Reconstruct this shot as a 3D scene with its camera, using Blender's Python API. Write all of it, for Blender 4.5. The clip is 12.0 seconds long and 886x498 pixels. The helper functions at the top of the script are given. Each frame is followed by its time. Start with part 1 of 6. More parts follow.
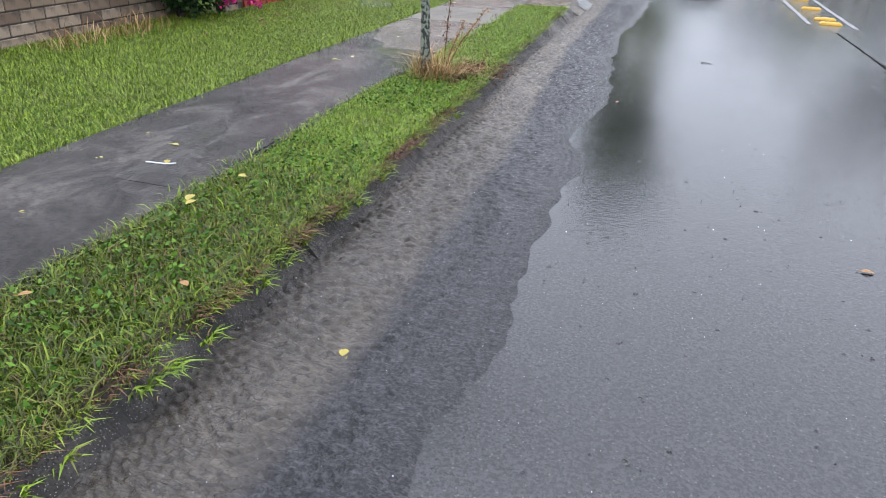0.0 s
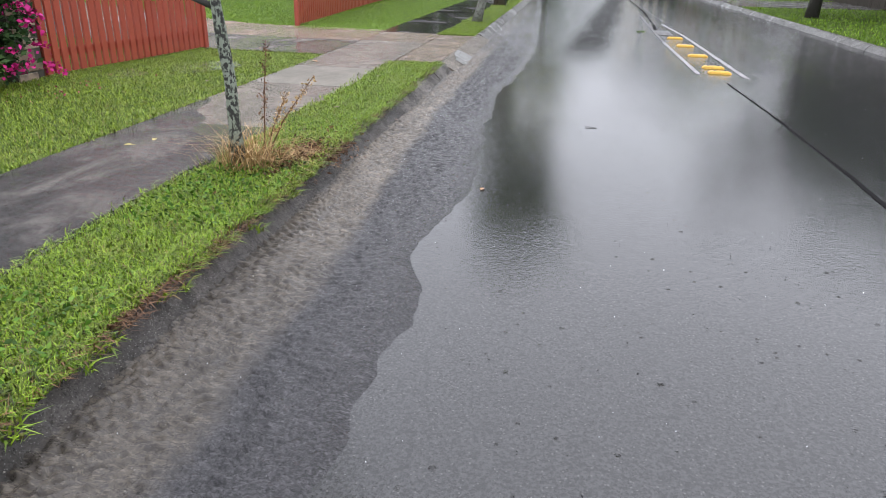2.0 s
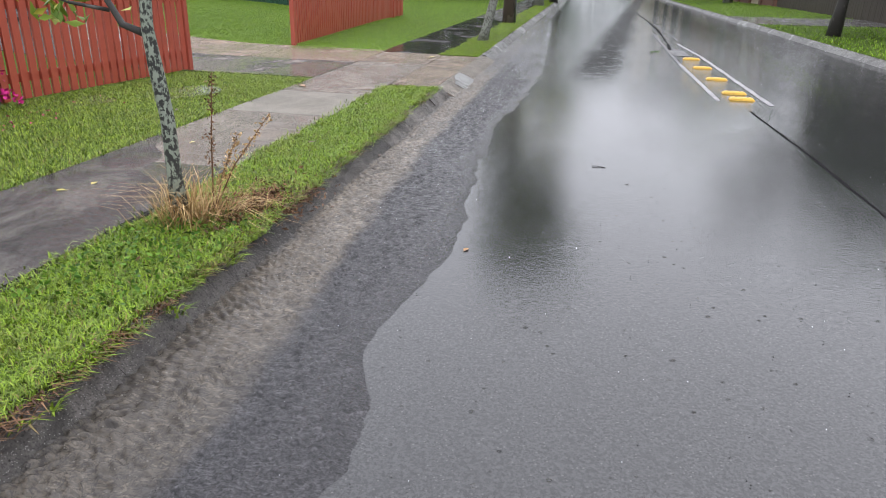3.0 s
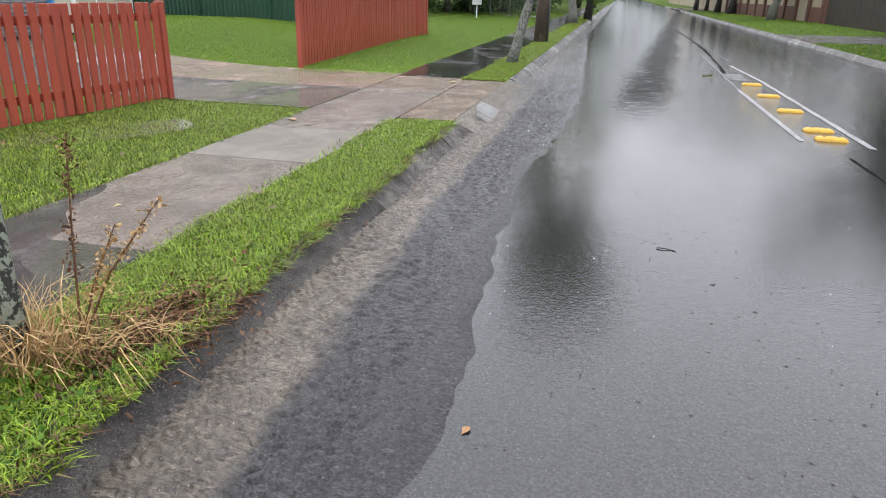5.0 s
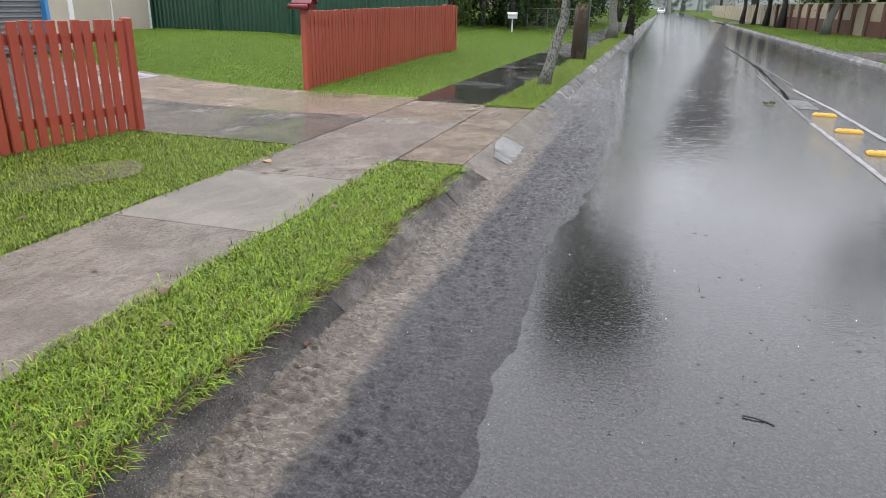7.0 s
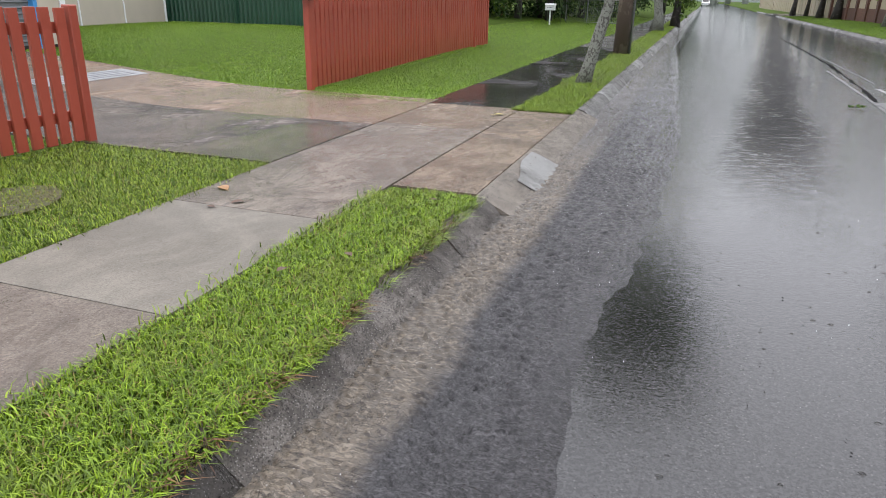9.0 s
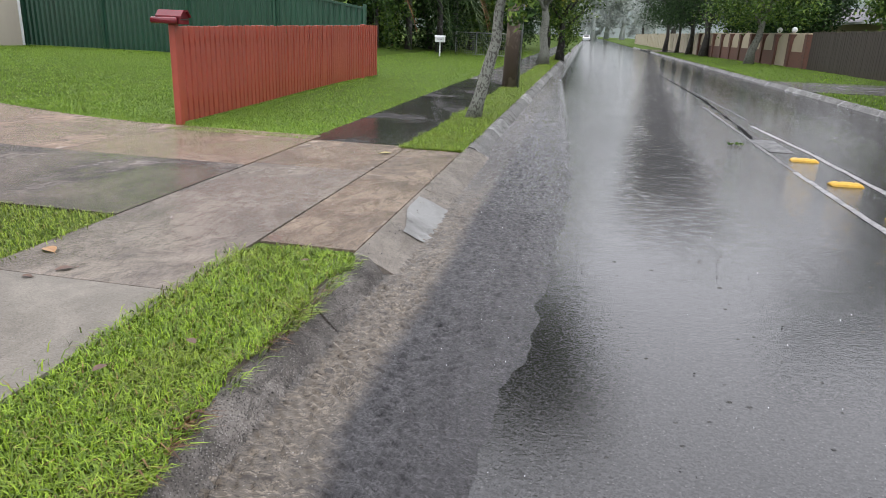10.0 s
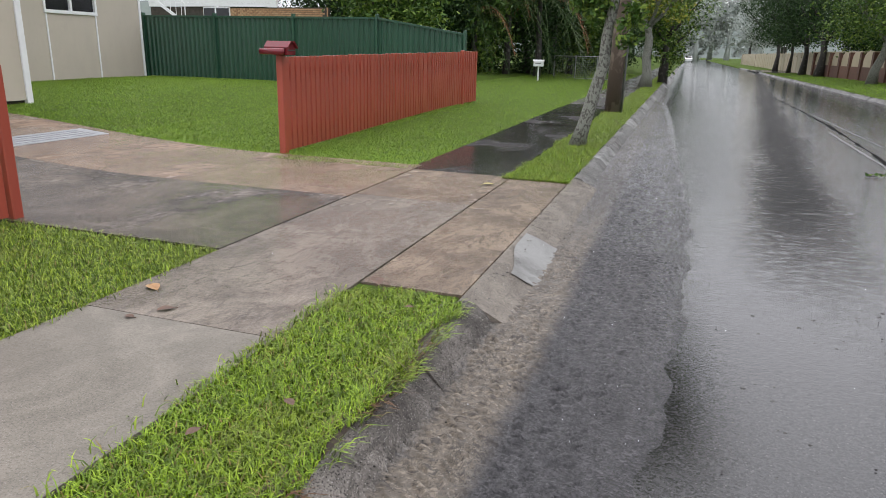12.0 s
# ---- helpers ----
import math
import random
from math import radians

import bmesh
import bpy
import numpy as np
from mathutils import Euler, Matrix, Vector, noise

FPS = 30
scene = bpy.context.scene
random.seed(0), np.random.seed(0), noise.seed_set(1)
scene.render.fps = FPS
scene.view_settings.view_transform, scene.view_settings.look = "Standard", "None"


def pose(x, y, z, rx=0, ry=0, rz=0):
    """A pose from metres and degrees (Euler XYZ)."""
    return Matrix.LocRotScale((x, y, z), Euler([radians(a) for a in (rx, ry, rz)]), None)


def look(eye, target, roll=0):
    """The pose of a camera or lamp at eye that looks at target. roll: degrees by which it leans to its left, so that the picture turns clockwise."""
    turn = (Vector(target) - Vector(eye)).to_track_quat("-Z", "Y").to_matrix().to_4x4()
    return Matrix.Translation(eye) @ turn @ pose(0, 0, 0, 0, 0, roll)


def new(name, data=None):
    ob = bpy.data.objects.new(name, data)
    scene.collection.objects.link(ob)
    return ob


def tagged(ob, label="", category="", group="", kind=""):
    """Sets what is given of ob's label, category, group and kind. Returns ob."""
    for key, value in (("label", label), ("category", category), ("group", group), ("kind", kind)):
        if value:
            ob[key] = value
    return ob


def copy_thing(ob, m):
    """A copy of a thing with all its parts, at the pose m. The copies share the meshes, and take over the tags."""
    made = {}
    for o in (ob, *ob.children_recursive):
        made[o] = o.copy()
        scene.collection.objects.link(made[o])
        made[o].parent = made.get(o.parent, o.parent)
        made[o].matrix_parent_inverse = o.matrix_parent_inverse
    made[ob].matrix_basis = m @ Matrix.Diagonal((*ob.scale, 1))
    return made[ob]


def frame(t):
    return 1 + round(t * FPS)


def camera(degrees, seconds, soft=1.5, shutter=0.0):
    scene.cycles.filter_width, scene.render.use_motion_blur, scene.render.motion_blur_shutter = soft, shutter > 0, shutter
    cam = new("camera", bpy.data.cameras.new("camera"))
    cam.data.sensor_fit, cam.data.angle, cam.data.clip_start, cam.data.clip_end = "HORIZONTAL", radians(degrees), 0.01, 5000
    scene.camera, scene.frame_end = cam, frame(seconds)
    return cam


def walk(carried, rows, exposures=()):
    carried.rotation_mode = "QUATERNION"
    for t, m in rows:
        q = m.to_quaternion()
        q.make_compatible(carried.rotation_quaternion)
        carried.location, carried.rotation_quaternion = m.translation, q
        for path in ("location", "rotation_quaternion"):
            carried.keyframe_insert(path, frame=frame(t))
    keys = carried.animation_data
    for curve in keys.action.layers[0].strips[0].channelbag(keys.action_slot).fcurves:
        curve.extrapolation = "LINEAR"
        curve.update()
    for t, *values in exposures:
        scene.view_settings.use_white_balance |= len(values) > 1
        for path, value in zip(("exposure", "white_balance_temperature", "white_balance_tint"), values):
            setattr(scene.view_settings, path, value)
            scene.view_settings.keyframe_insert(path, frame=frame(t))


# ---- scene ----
cam = camera(65.9, 12.0, soft=0.9)
PATH = [
    (0, (0.086, -0.155, 1.43), (-0.43, 1.552, 0.526), 2.2),
    (0.5, (0.104, 0.199, 1.412), (-0.316, 1.948, 0.537), 1.6),
    (1, (0.179, 0.594, 1.387), (-0.176, 2.374, 0.547), 1.4),
    (1.5, (0.227, 0.982, 1.387), (-0.086, 2.784, 0.579), 1.4),
    (2, (0.265, 1.431, 1.398), (-0.038, 3.245, 0.613), 1.6),
    (2.5, (0.327, 1.856, 1.416), (0.005, 3.676, 0.65), 1.5),
    (4.5, (0.207, 3.563, 1.367), (-0.188, 5.39, 0.656), 1.6),
    (5, (0.146, 3.943, 1.358), (-0.284, 5.764, 0.651), 1.3),
    (5.5, (0.161, 4.363, 1.358), (-0.304, 6.176, 0.654), 1.4),
    (6, (0.13, 4.733, 1.373), (-0.332, 6.549, 0.672), 1.7),
    (6.5, (0.077, 5.072, 1.383), (-0.417, 6.882, 0.691), 1.6),
    (7, (0.042, 5.484, 1.389), (-0.491, 7.288, 0.711), 1.3),
    (9, (-0.21, 7.002, 1.296), (-0.838, 8.769, 0.6), 1.0),
    (9.5, (-0.226, 7.269, 1.324), (-0.711, 9.09, 0.654), 2.2),
    (10, (-0.273, 7.571, 1.326), (-0.623, 9.442, 0.713), 2.5),
    (10.5, (-0.277, 7.786, 1.351), (-0.581, 9.681, 0.786), 2.5),
    (11, (-0.403, 7.867, 1.355), (-0.803, 9.75, 0.811), 2.1),
    (11.5, (-0.459, 7.888, 1.359), (-0.998, 9.734, 0.812), 1.6),
    (12, (-0.467, 7.88, 1.35), (-1.081, 9.699, 0.791), 1.4),
]
walk(cam, [(t, look(eye, target, roll)) for t, eye, target, roll in PATH], exposures=[(0, 0.07, 6000, 13), (2.0, 0.1, 6350, 13), (4.5, 0.12, 6430, 13), (9, 0.0, 6520, 13), (10.5, 0.02, 6520, 13), (12, -0.14, 6620, 13)])

# ---- sky and light: an overcast, rainy day ----
world = bpy.data.worlds.new("overcast_sky")
scene.world = world
world.use_nodes = True
wn, wl = world.node_tree.nodes, world.node_tree.links
sky = wn.new("ShaderNodeTexSky")
sky.sky_type, sky.sun_disc = "NISHITA", False
sky.sun_elevation, sky.sun_rotation = radians(62), radians(20)
sky.dust_density, sky.air_density = 4.0, 1.0
grey = wn.new("ShaderNodeHueSaturation")
grey.inputs["Saturation"].default_value = 0.1
wl.new(sky.outputs["Color"], grey.inputs["Color"])
cloud = wn.new("ShaderNodeMix")
cloud.data_type = "RGBA"
cloud.inputs["Factor"].default_value = 0.85
wl.new(grey.outputs["Color"], cloud.inputs["A"])
height = wn.new("ShaderNodeSeparateXYZ")
wl.new(wn.new("ShaderNodeTexCoord").outputs["Generated"], height.inputs[0])
deck = wn.new("ShaderNodeMapRange")
wl.new(height.outputs["Z"], deck.inputs["Value"])
deck.interpolation_type = "SMOOTHSTEP"
deck.inputs["From Min"].default_value, deck.inputs["From Max"].default_value = -0.1, 0.75
deck.inputs["To Min"].default_value, deck.inputs["To Max"].default_value = 0.6, 1.2
tone = wn.new("ShaderNodeMix")
tone.data_type, tone.blend_type = "RGBA", "MULTIPLY"
tone.inputs["Factor"].default_value = 1.0
tone.inputs["A"].default_value = (10.4, 10.8, 11.6, 1)
wl.new(deck.outputs["Result"], tone.inputs["B"])
wl.new(tone.outputs["Result"], cloud.inputs["B"])
wl.new(cloud.outputs["Result"], wn["Background"].inputs["Color"])
wn["Background"].inputs["Strength"].default_value = 0.19
sun_data = bpy.data.lights.new("veiled_sun", "SUN")
sun_data.energy, sun_data.angle, sun_data.color = 0.6, radians(40), (1, 0.97, 0.93)
sun_ob = new("veiled_sun", sun_data)
sun_ob.matrix_world = look((0, 0, 30), (4, -11, 0))


# ---- materials ----
class Mat:
    """A small wrapper to write node materials shortly."""

    def __init__(self, name, rough=0.5, metal=0.0):
        self.m = bpy.data.materials.new(name)
        self.m.use_nodes = True
        self.t = self.m.node_tree
        self.b = self.t.nodes["Principled BSDF"]
        self.b.inputs["Roughness"].default_value = rough
        self.b.inputs["Metallic"].default_value = metal
        self.co = self.t.nodes.new("ShaderNodeTexCoord")

    def put(self, source, socket):
        if hasattr(source, "is_output"):
            self.t.links.new(source, socket)
        else:
            socket.default_value = source

    def scaled(self, s=(1, 1, 1), turn=0.0):
        n = self.t.nodes.new("ShaderNodeMapping")
        self.t.links.new(self.co.outputs["Object"], n.inputs["Vector"])
        n.inputs["Scale"].default_value = s
        n.inputs["Rotation"].default_value = (0, 0, turn)
        return n.outputs["Vector"]

    def noise(self, scale, detail=3.0, rough=0.55, s=(1, 1, 1), distort=0.0, turn=0.0):
        n = self.t.nodes.new("ShaderNodeTexNoise")
        self.t.links.new(self.scaled(s, turn), n.inputs["Vector"])
        n.inputs["Scale"].default_value, n.inputs["Detail"].default_value = scale, detail
        n.inputs["Roughness"].default_value, n.inputs["Distortion"].default_value = rough, distort
        return n.outputs["Fac"]

    def cells(self, scale, s=(1, 1, 1), feature="F1"):
        n = self.t.nodes.new("ShaderNodeTexVoronoi")
        n.feature = feature
        self.t.links.new(self.scaled(s), n.inputs["Vector"])
        n.inputs["Scale"].default_value = scale
        return n.outputs["Distance"]

    def ramp(self, fac, *stops):
        n = self.t.nodes.new("ShaderNodeValToRGB")
        self.put(fac, n.inputs["Fac"])
        e = n.color_ramp.elements
        while len(e) < len(stops):
            e.new(0.5)
        for el, (p, c) in zip(e, stops):
            el.position = p
            el.color = (c, c, c, 1) if isinstance(c, (int, float)) else (*c, 1)
        return n.outputs["Color"]

    def mix(self, fac, a, b, kind="MIX"):
        n = self.t.nodes.new("ShaderNodeMix")
        n.data_type, n.blend_type = "RGBA", kind
        self.put(fac, n.inputs["Factor"])
        for v, key in ((a, "A"), (b, "B")):
            self.put(v if hasattr(v, "is_output") else ((v, v, v, 1) if isinstance(v, (int, float)) else (*v, 1)), n.inputs[key])
        return n.outputs["Result"]

    def math(self, op, a, b=0.0):
        n = self.t.nodes.new("ShaderNodeMath")
        n.operation = op
        self.put(a, n.inputs[0])
        self.put(b, n.inputs[1])
        return n.outputs[0]

    def axis(self, k):
        n = self.t.nodes.new("ShaderNodeSeparateXYZ")
        self.t.links.new(self.co.outputs["Object"], n.inputs[0])
        return n.outputs[k]

    def island(self):
        return self.t.nodes.new("ShaderNodeNewGeometry").outputs["Random Per Island"]

    def random(self):
        return self.t.nodes.new("ShaderNodeObjectInfo").outputs["Random"]

    def bump(self, height, strength=0.3, dist=0.01, under=None):
        n = self.t.nodes.new("ShaderNodeBump")
        self.put(height, n.inputs["Height"])
        self.put(strength, n.inputs["Strength"])
        n.inputs["Distance"].default_value = dist
        if under is not None:
            self.t.links.new(under, n.inputs["Normal"])
        return n.outputs["Normal"]

    def set(self, **kw):
        for key, v in kw.items():
            key = key.replace("_", " ")
            if key == "Base Color" and not hasattr(v, "is_output"):
                v = (*v, 1)
            self.put(v, self.b.inputs[key])
        return self.m

    def band(self, lo, hi, value):
        """0 below lo, 1 above hi, smooth between."""
        n = self.t.nodes.new("ShaderNodeMapRange")
        n.interpolation_type = "SMOOTHSTEP"
        self.put(value, n.inputs["Value"])
        n.inputs["From Min"].default_value, n.inputs["From Max"].default_value = lo, hi
        return n.outputs["Result"]


def ripples(m, size=1.0):
    """Height of small running-water wavelets, and of raindrop rings."""
    flow = m.noise(17 / size, 3, 0.6, (1.0, 0.5, 1), 1.6, 0.5)
    fine = m.noise(60 / size, 2, 0.5, (1, 0.6, 1), 0.8)
    return m.math("ADD", flow, m.math("MULTIPLY", fine, 0.35))


def asphalt_mat():
    m = Mat("wet_asphalt", 0.75)
    x, y = m.axis(0), m.axis(1)
    grain = m.noise(75, 3, 0.75)
    patch = m.noise(0.9, 4, 0.6, (1, 0.35, 1))
    col = m.mix(m.ramp(grain, (0.42, 0.0), (0.58, 1.0)), (0.004, 0.004, 0.0042), (0.042, 0.041, 0.042))
    col = m.mix(m.math("MULTIPLY", patch, 0.4), col, (0.028, 0.027, 0.027))
    stones = m.cells(42)
    col = m.mix(m.math("MULTIPLY", m.math("LESS_THAN", stones, 0.15), 0.45), col, (0.13, 0.126, 0.122))
    # drained coarse stone in the wheel path, broken into short cross streaks
    off = m.math("ABSOLUTE", m.math("SUBTRACT", x, m.math("ADD", -0.55, m.math("MULTIPLY", y, 0.081))))
    lane = m.math("MULTIPLY", m.band(11.5, 15.5, y), m.math("SUBTRACT", 1.0, m.band(0.25, 0.78, m.math("ADD", off, m.math("MULTIPLY", m.noise(0.9, 4, 0.6, (1, 0.35, 1)), 0.35)))))
    streak = m.noise(17, 5, 0.75, (0.4, 1.0, 1), 0.6)
    drained = m.math("MULTIPLY", lane, m.band(0.43, 0.54, m.math("ADD", streak, m.math("MULTIPLY", lane, 0.08))))
    # the far lane: shallow film over coarse chip
    far_lane = m.math("MULTIPLY", m.band(1.5, 5.2, x), m.math("ADD", 0.22, m.math("MULTIPLY", m.band(0.4, 0.6, m.noise(14, 5, 0.75, (0.4, 1.1, 1), 0.4)), 0.3)))
    wash = m.noise(2.0, 4, 0.6, (0.8, 0.5, 1), 0.4)
    stirred = m.math("MULTIPLY", m.band(9.0, 19.0, y), m.math("SUBTRACT", 1.0, m.math("MULTIPLY", m.band(1.2, 5.0, x), 0.6)))
    film = m.bump(m.noise(140, 3, 0.65), m.math("ADD", m.math("ADD", 0.045, m.math("MULTIPLY", stirred, 0.10)), m.math("MULTIPLY", drained, 0.5)), 0.010)
    film = m.bump(m.noise(42, 3, 0.6, (0.7, 1.2, 1), 0.6), m.math("ADD", m.math("MULTIPLY", wash, m.math("ADD", 0.11, m.math("MULTIPLY", stirred, 0.2))), m.math("MULTIPLY", drained, 0.7)), 0.025, film)
    film = m.bump(m.noise(8, 5, 0.7, (0.45, 1.7, 1), 0.8), m.math("MULTIPLY", stirred, 0.24), 0.06, film)
    # craters and rings where drops strike
    for scale, width in ((7, 0.11), (12.5, 0.12)):
        ring = m.cells(scale)
        wave = m.math("MULTIPLY", m.math("COSINE", m.math("MULTIPLY", ring, 95)), m.math("SUBTRACT", 1.0, m.band(width * 0.5, width, ring)))
        film = m.bump(wave, m.math("MULTIPLY", m.band(0.45, 0.6, m.noise(scale * 0.8, 1, 0.5)), 0.55), 0.006, film)
    base = m.bump(grain, 1.0, 0.012)
    return m.set(Base_Color=col, Normal=base, Coat_Weight=m.math("SUBTRACT", 1.0, m.math("MAXIMUM", m.math("MULTIPLY", drained, 0.80), far_lane)), Coat_IOR=1.56, Coat_Normal=film,
                 Coat_Roughness=m.math("ADD", m.math("ADD", 0.018, m.math("MULTIPLY", stirred, 0.05)), m.math("MULTIPLY", drained, 0.04)), Specular_IOR_Level=0.05)


def stream_colour(m):
    """Bed colour under the running water: dark kerb foot, tan silt on the concrete pan, then asphalt. Wavelet shade and
    glints are painted in.
    """
    x, y = m.axis(0), m.axis(1)
    wander = m.math("MULTIPLY", m.math("SUBTRACT", m.noise(1.6, 5, 0.65, (1, 0.6, 1), 0.5), 0.5), 0.34)
    edge = m.math("ADD", x, wander)
    pan = m.math("ADD", m.math("ADD", x, m.math("MULTIPLY", m.band(4.0, 8.0, y), 0.17)), m.math("MULTIPLY", wander, 0.8))
    big = m.noise(2.2, 6, 0.7, (1.4, 0.45, 1), 0.6)
    silt = m.ramp(big, (0.3, (0.062, 0.051, 0.039)), (0.5, (0.125, 0.102, 0.077)), (0.72, (0.19, 0.157, 0.118)))
    fine = m.noise(90, 3, 0.65)
    silt = m.mix(m.ramp(fine, (0.42, 0.5), (0.56, 0.0)), silt, (0.06, 0.052, 0.044))
    # dark and bright wavelet streaks painted into the silt colour
    wavelet_tone = m.noise(19, 5, 0.7, (0.5, 1.7, 1), 1.8, 0.45)
    silt = m.mix(m.ramp(wavelet_tone, (0.40, 0.9), (0.46, 0.0)), silt, (0.04, 0.032, 0.026))
    silt = m.mix(m.ramp(wavelet_tone, (0.555, 0.0), (0.60, 0.6)), silt, (0.24, 0.20, 0.155))
    # thin dark wavelet lines, painted into the silt as well
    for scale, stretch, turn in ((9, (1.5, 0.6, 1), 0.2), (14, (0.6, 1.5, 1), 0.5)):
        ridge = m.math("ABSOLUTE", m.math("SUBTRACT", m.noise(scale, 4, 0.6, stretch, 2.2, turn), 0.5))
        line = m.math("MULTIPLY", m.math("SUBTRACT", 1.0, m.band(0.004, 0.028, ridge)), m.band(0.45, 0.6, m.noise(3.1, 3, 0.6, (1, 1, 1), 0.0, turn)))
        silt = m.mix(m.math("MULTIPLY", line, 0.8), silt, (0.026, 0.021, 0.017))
    pebble = m.cells(30)
    silt = m.mix(m.math("MULTIPLY", m.math("LESS_THAN", pebble, 0.10), 0.6), silt, (0.30, 0.28, 0.25))
    silt = m.mix(m.math("MULTIPLY", m.math("SUBTRACT", 1.0, m.band(3.0, 7.0, y)), 1.0), silt, m.mix(0.55, silt, (0.02, 0.0185, 0.0175)))
    silt = m.mix(m.band(11.5, 15.5, y), silt, m.mix(0.88, silt, (0.034, 0.031, 0.03)))
    foot = m.mix(m.ramp(fine, (0.4, 0.0), (0.6, 1.0)), (0.03, 0.028, 0.028), (0.10, 0.096, 0.094))
    col = m.mix(m.band(-1.40, -1.28, edge), foot, silt)
    tar = m.mix(m.ramp(m.noise(75, 3, 0.75), (0.42, 0.0), (0.58, 1.0)), (0.006, 0.006, 0.007), (0.034, 0.032, 0.035))
    # ripple shade and glints painted over the asphalt bed
    ripple_tone = m.noise(34, 4, 0.7, (0.6, 1.3, 1), 1.6, 0.5)
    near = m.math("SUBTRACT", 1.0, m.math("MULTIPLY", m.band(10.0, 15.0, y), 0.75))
    tar = m.mix(m.math("MULTIPLY", near, m.ramp(ripple_tone, (0.38, 0.75), (0.47, 0.0))), tar, (0.004, 0.004, 0.005))
    tar = m.mix(m.math("MULTIPLY", near, m.ramp(ripple_tone, (0.55, 0.0), (0.64, 0.4))), tar, (0.10, 0.094, 0.10))
    return m.mix(m.band(-0.90, -0.76, pan), col, tar)


def gutter_mat():
    m = Mat("silty_gutter_bed", 0.7)
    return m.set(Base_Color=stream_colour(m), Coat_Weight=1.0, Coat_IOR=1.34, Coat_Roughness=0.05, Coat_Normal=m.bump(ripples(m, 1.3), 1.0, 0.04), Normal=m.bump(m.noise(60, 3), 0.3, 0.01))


def water_mat():
    m = Mat("running_rainwater", 0.6)
    wavelet = m.bump(m.noise(30, 3, 0.6, (0.6, 1.5, 1), 1.6, 0.45), 0.55, 0.03)
    fine = m.bump(m.noise(95, 3, 0.65, (0.8, 1.2, 1), 0.8, 0.5), 0.5, 0.012, wavelet)
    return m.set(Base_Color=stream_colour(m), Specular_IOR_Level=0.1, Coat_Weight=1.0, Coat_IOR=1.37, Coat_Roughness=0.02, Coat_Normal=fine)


def concrete_mat(name, light, dark, wet=0.6, seedshift=0.0, wave=1.0, mottle=1.0, grit=0.0):
    m = Mat(name, 0.8)
    big = m.noise(1.5, 6, 0.7, (1, 1, 1), 0.7, seedshift)
    fine = m.noise(65, 3, 0.75)
    broom = m.noise(26, 3, 0.6, (0.3, 2.4, 1))
    col = m.mix(m.ramp(big, (0.40, 0.0), (0.58, 1.0)), dark, light)
    col = m.mix(m.ramp(fine, (0.42, 0.6), (0.56, 0.0)), col, m.mix(0.65 * (0.2 + 0.8 * mottle), col, (0.015, 0.014, 0.013)))
    # streaky stains, which also paint ripple reflections into the slab colour
    stain = m.noise(7.5, 6, 0.75, (1.6, 0.7, 1), 1.0, seedshift + 1)
    col = m.mix(m.ramp(stain, (0.48, 0.0), (0.60, 0.75 * mottle)), col, m.mix(0.75, dark, (0.03, 0.026, 0.022)))
    col = m.mix(m.math("MULTIPLY", m.random(), 0.3), col, dark)
    if grit:
        specks, pits = m.cells(95), m.noise(130, 2, 0.6)
        col = m.mix(m.ramp(pits, (0.36, grit), (0.46, 0.0)), col, (0.014, 0.013, 0.012))
        col = m.mix(m.math("MULTIPLY", m.math("LESS_THAN", specks, 0.2), grit * 0.7), col, (0.46, 0.44, 0.42))
    film = m.band(0.33, 0.52, m.noise(0.9, 4, 0.6, (1, 0.7, 1), 0.4, 1.0 + seedshift))
    water = m.math("MULTIPLY", film, wet)
    rip = m.bump(m.noise(24, 3, 0.6, (0.7, 1.7, 1), 1.2, 0.3), m.math("MULTIPLY", water, wave), 0.05, m.bump(broom, 0.4 * wave, 0.012))
    normal = m.bump(fine, 0.5 * wave, 0.008, rip)
    return m.set(Base_Color=m.mix(m.math("MULTIPLY", water, 0.5), col, dark), Specular_IOR_Level=0.08, Normal=m.bump(fine, 0.5, 0.005), Coat_Weight=m.math("ADD", 0.2, m.math("MULTIPLY", water, 0.8)),
                 Coat_IOR=1.42, Coat_Roughness=m.math("SUBTRACT", 0.34, m.math("MULTIPLY", water, 0.29)), Coat_Normal=normal)


def grass_mat(name, dark, mid, light, dry=(0.32, 0.27, 0.12), dry_share=0.06):
    m = Mat(name, 0.5)
    r = m.island()
    col = m.ramp(r, (0.0, dry), (dry_share, dark), (0.5, mid), (1.0, light))
    patch = m.noise(1.7, 4, 0.6)
    col = m.mix(m.ramp(patch, (0.5, 0.0), (0.75, 0.5)), col, m.mix(0.45, mid, dry))
    clump = m.noise(11, 3, 0.6)
    col = m.mix(m.ramp(clump, (0.36, 0.42), (0.50, 0.0)), col, dark)
    tuft = m.noise(34, 2, 0.6)
    col = m.mix(m.ramp(tuft, (0.40, 0.35), (0.52, 0.0)), col, dark)
    return m.set(Base_Color=col, Specular_IOR_Level=0.35, Subsurface_Weight=0.0, Sheen_Weight=0.0)


def leaf_mat(name, dark, mid, light, rough=0.45):
    m = Mat(name, rough)
    return m.set(Base_Color=m.ramp(m.island(), (0.0, dark), (0.55, mid), (1.0, light)), Specular_IOR_Level=0.2)


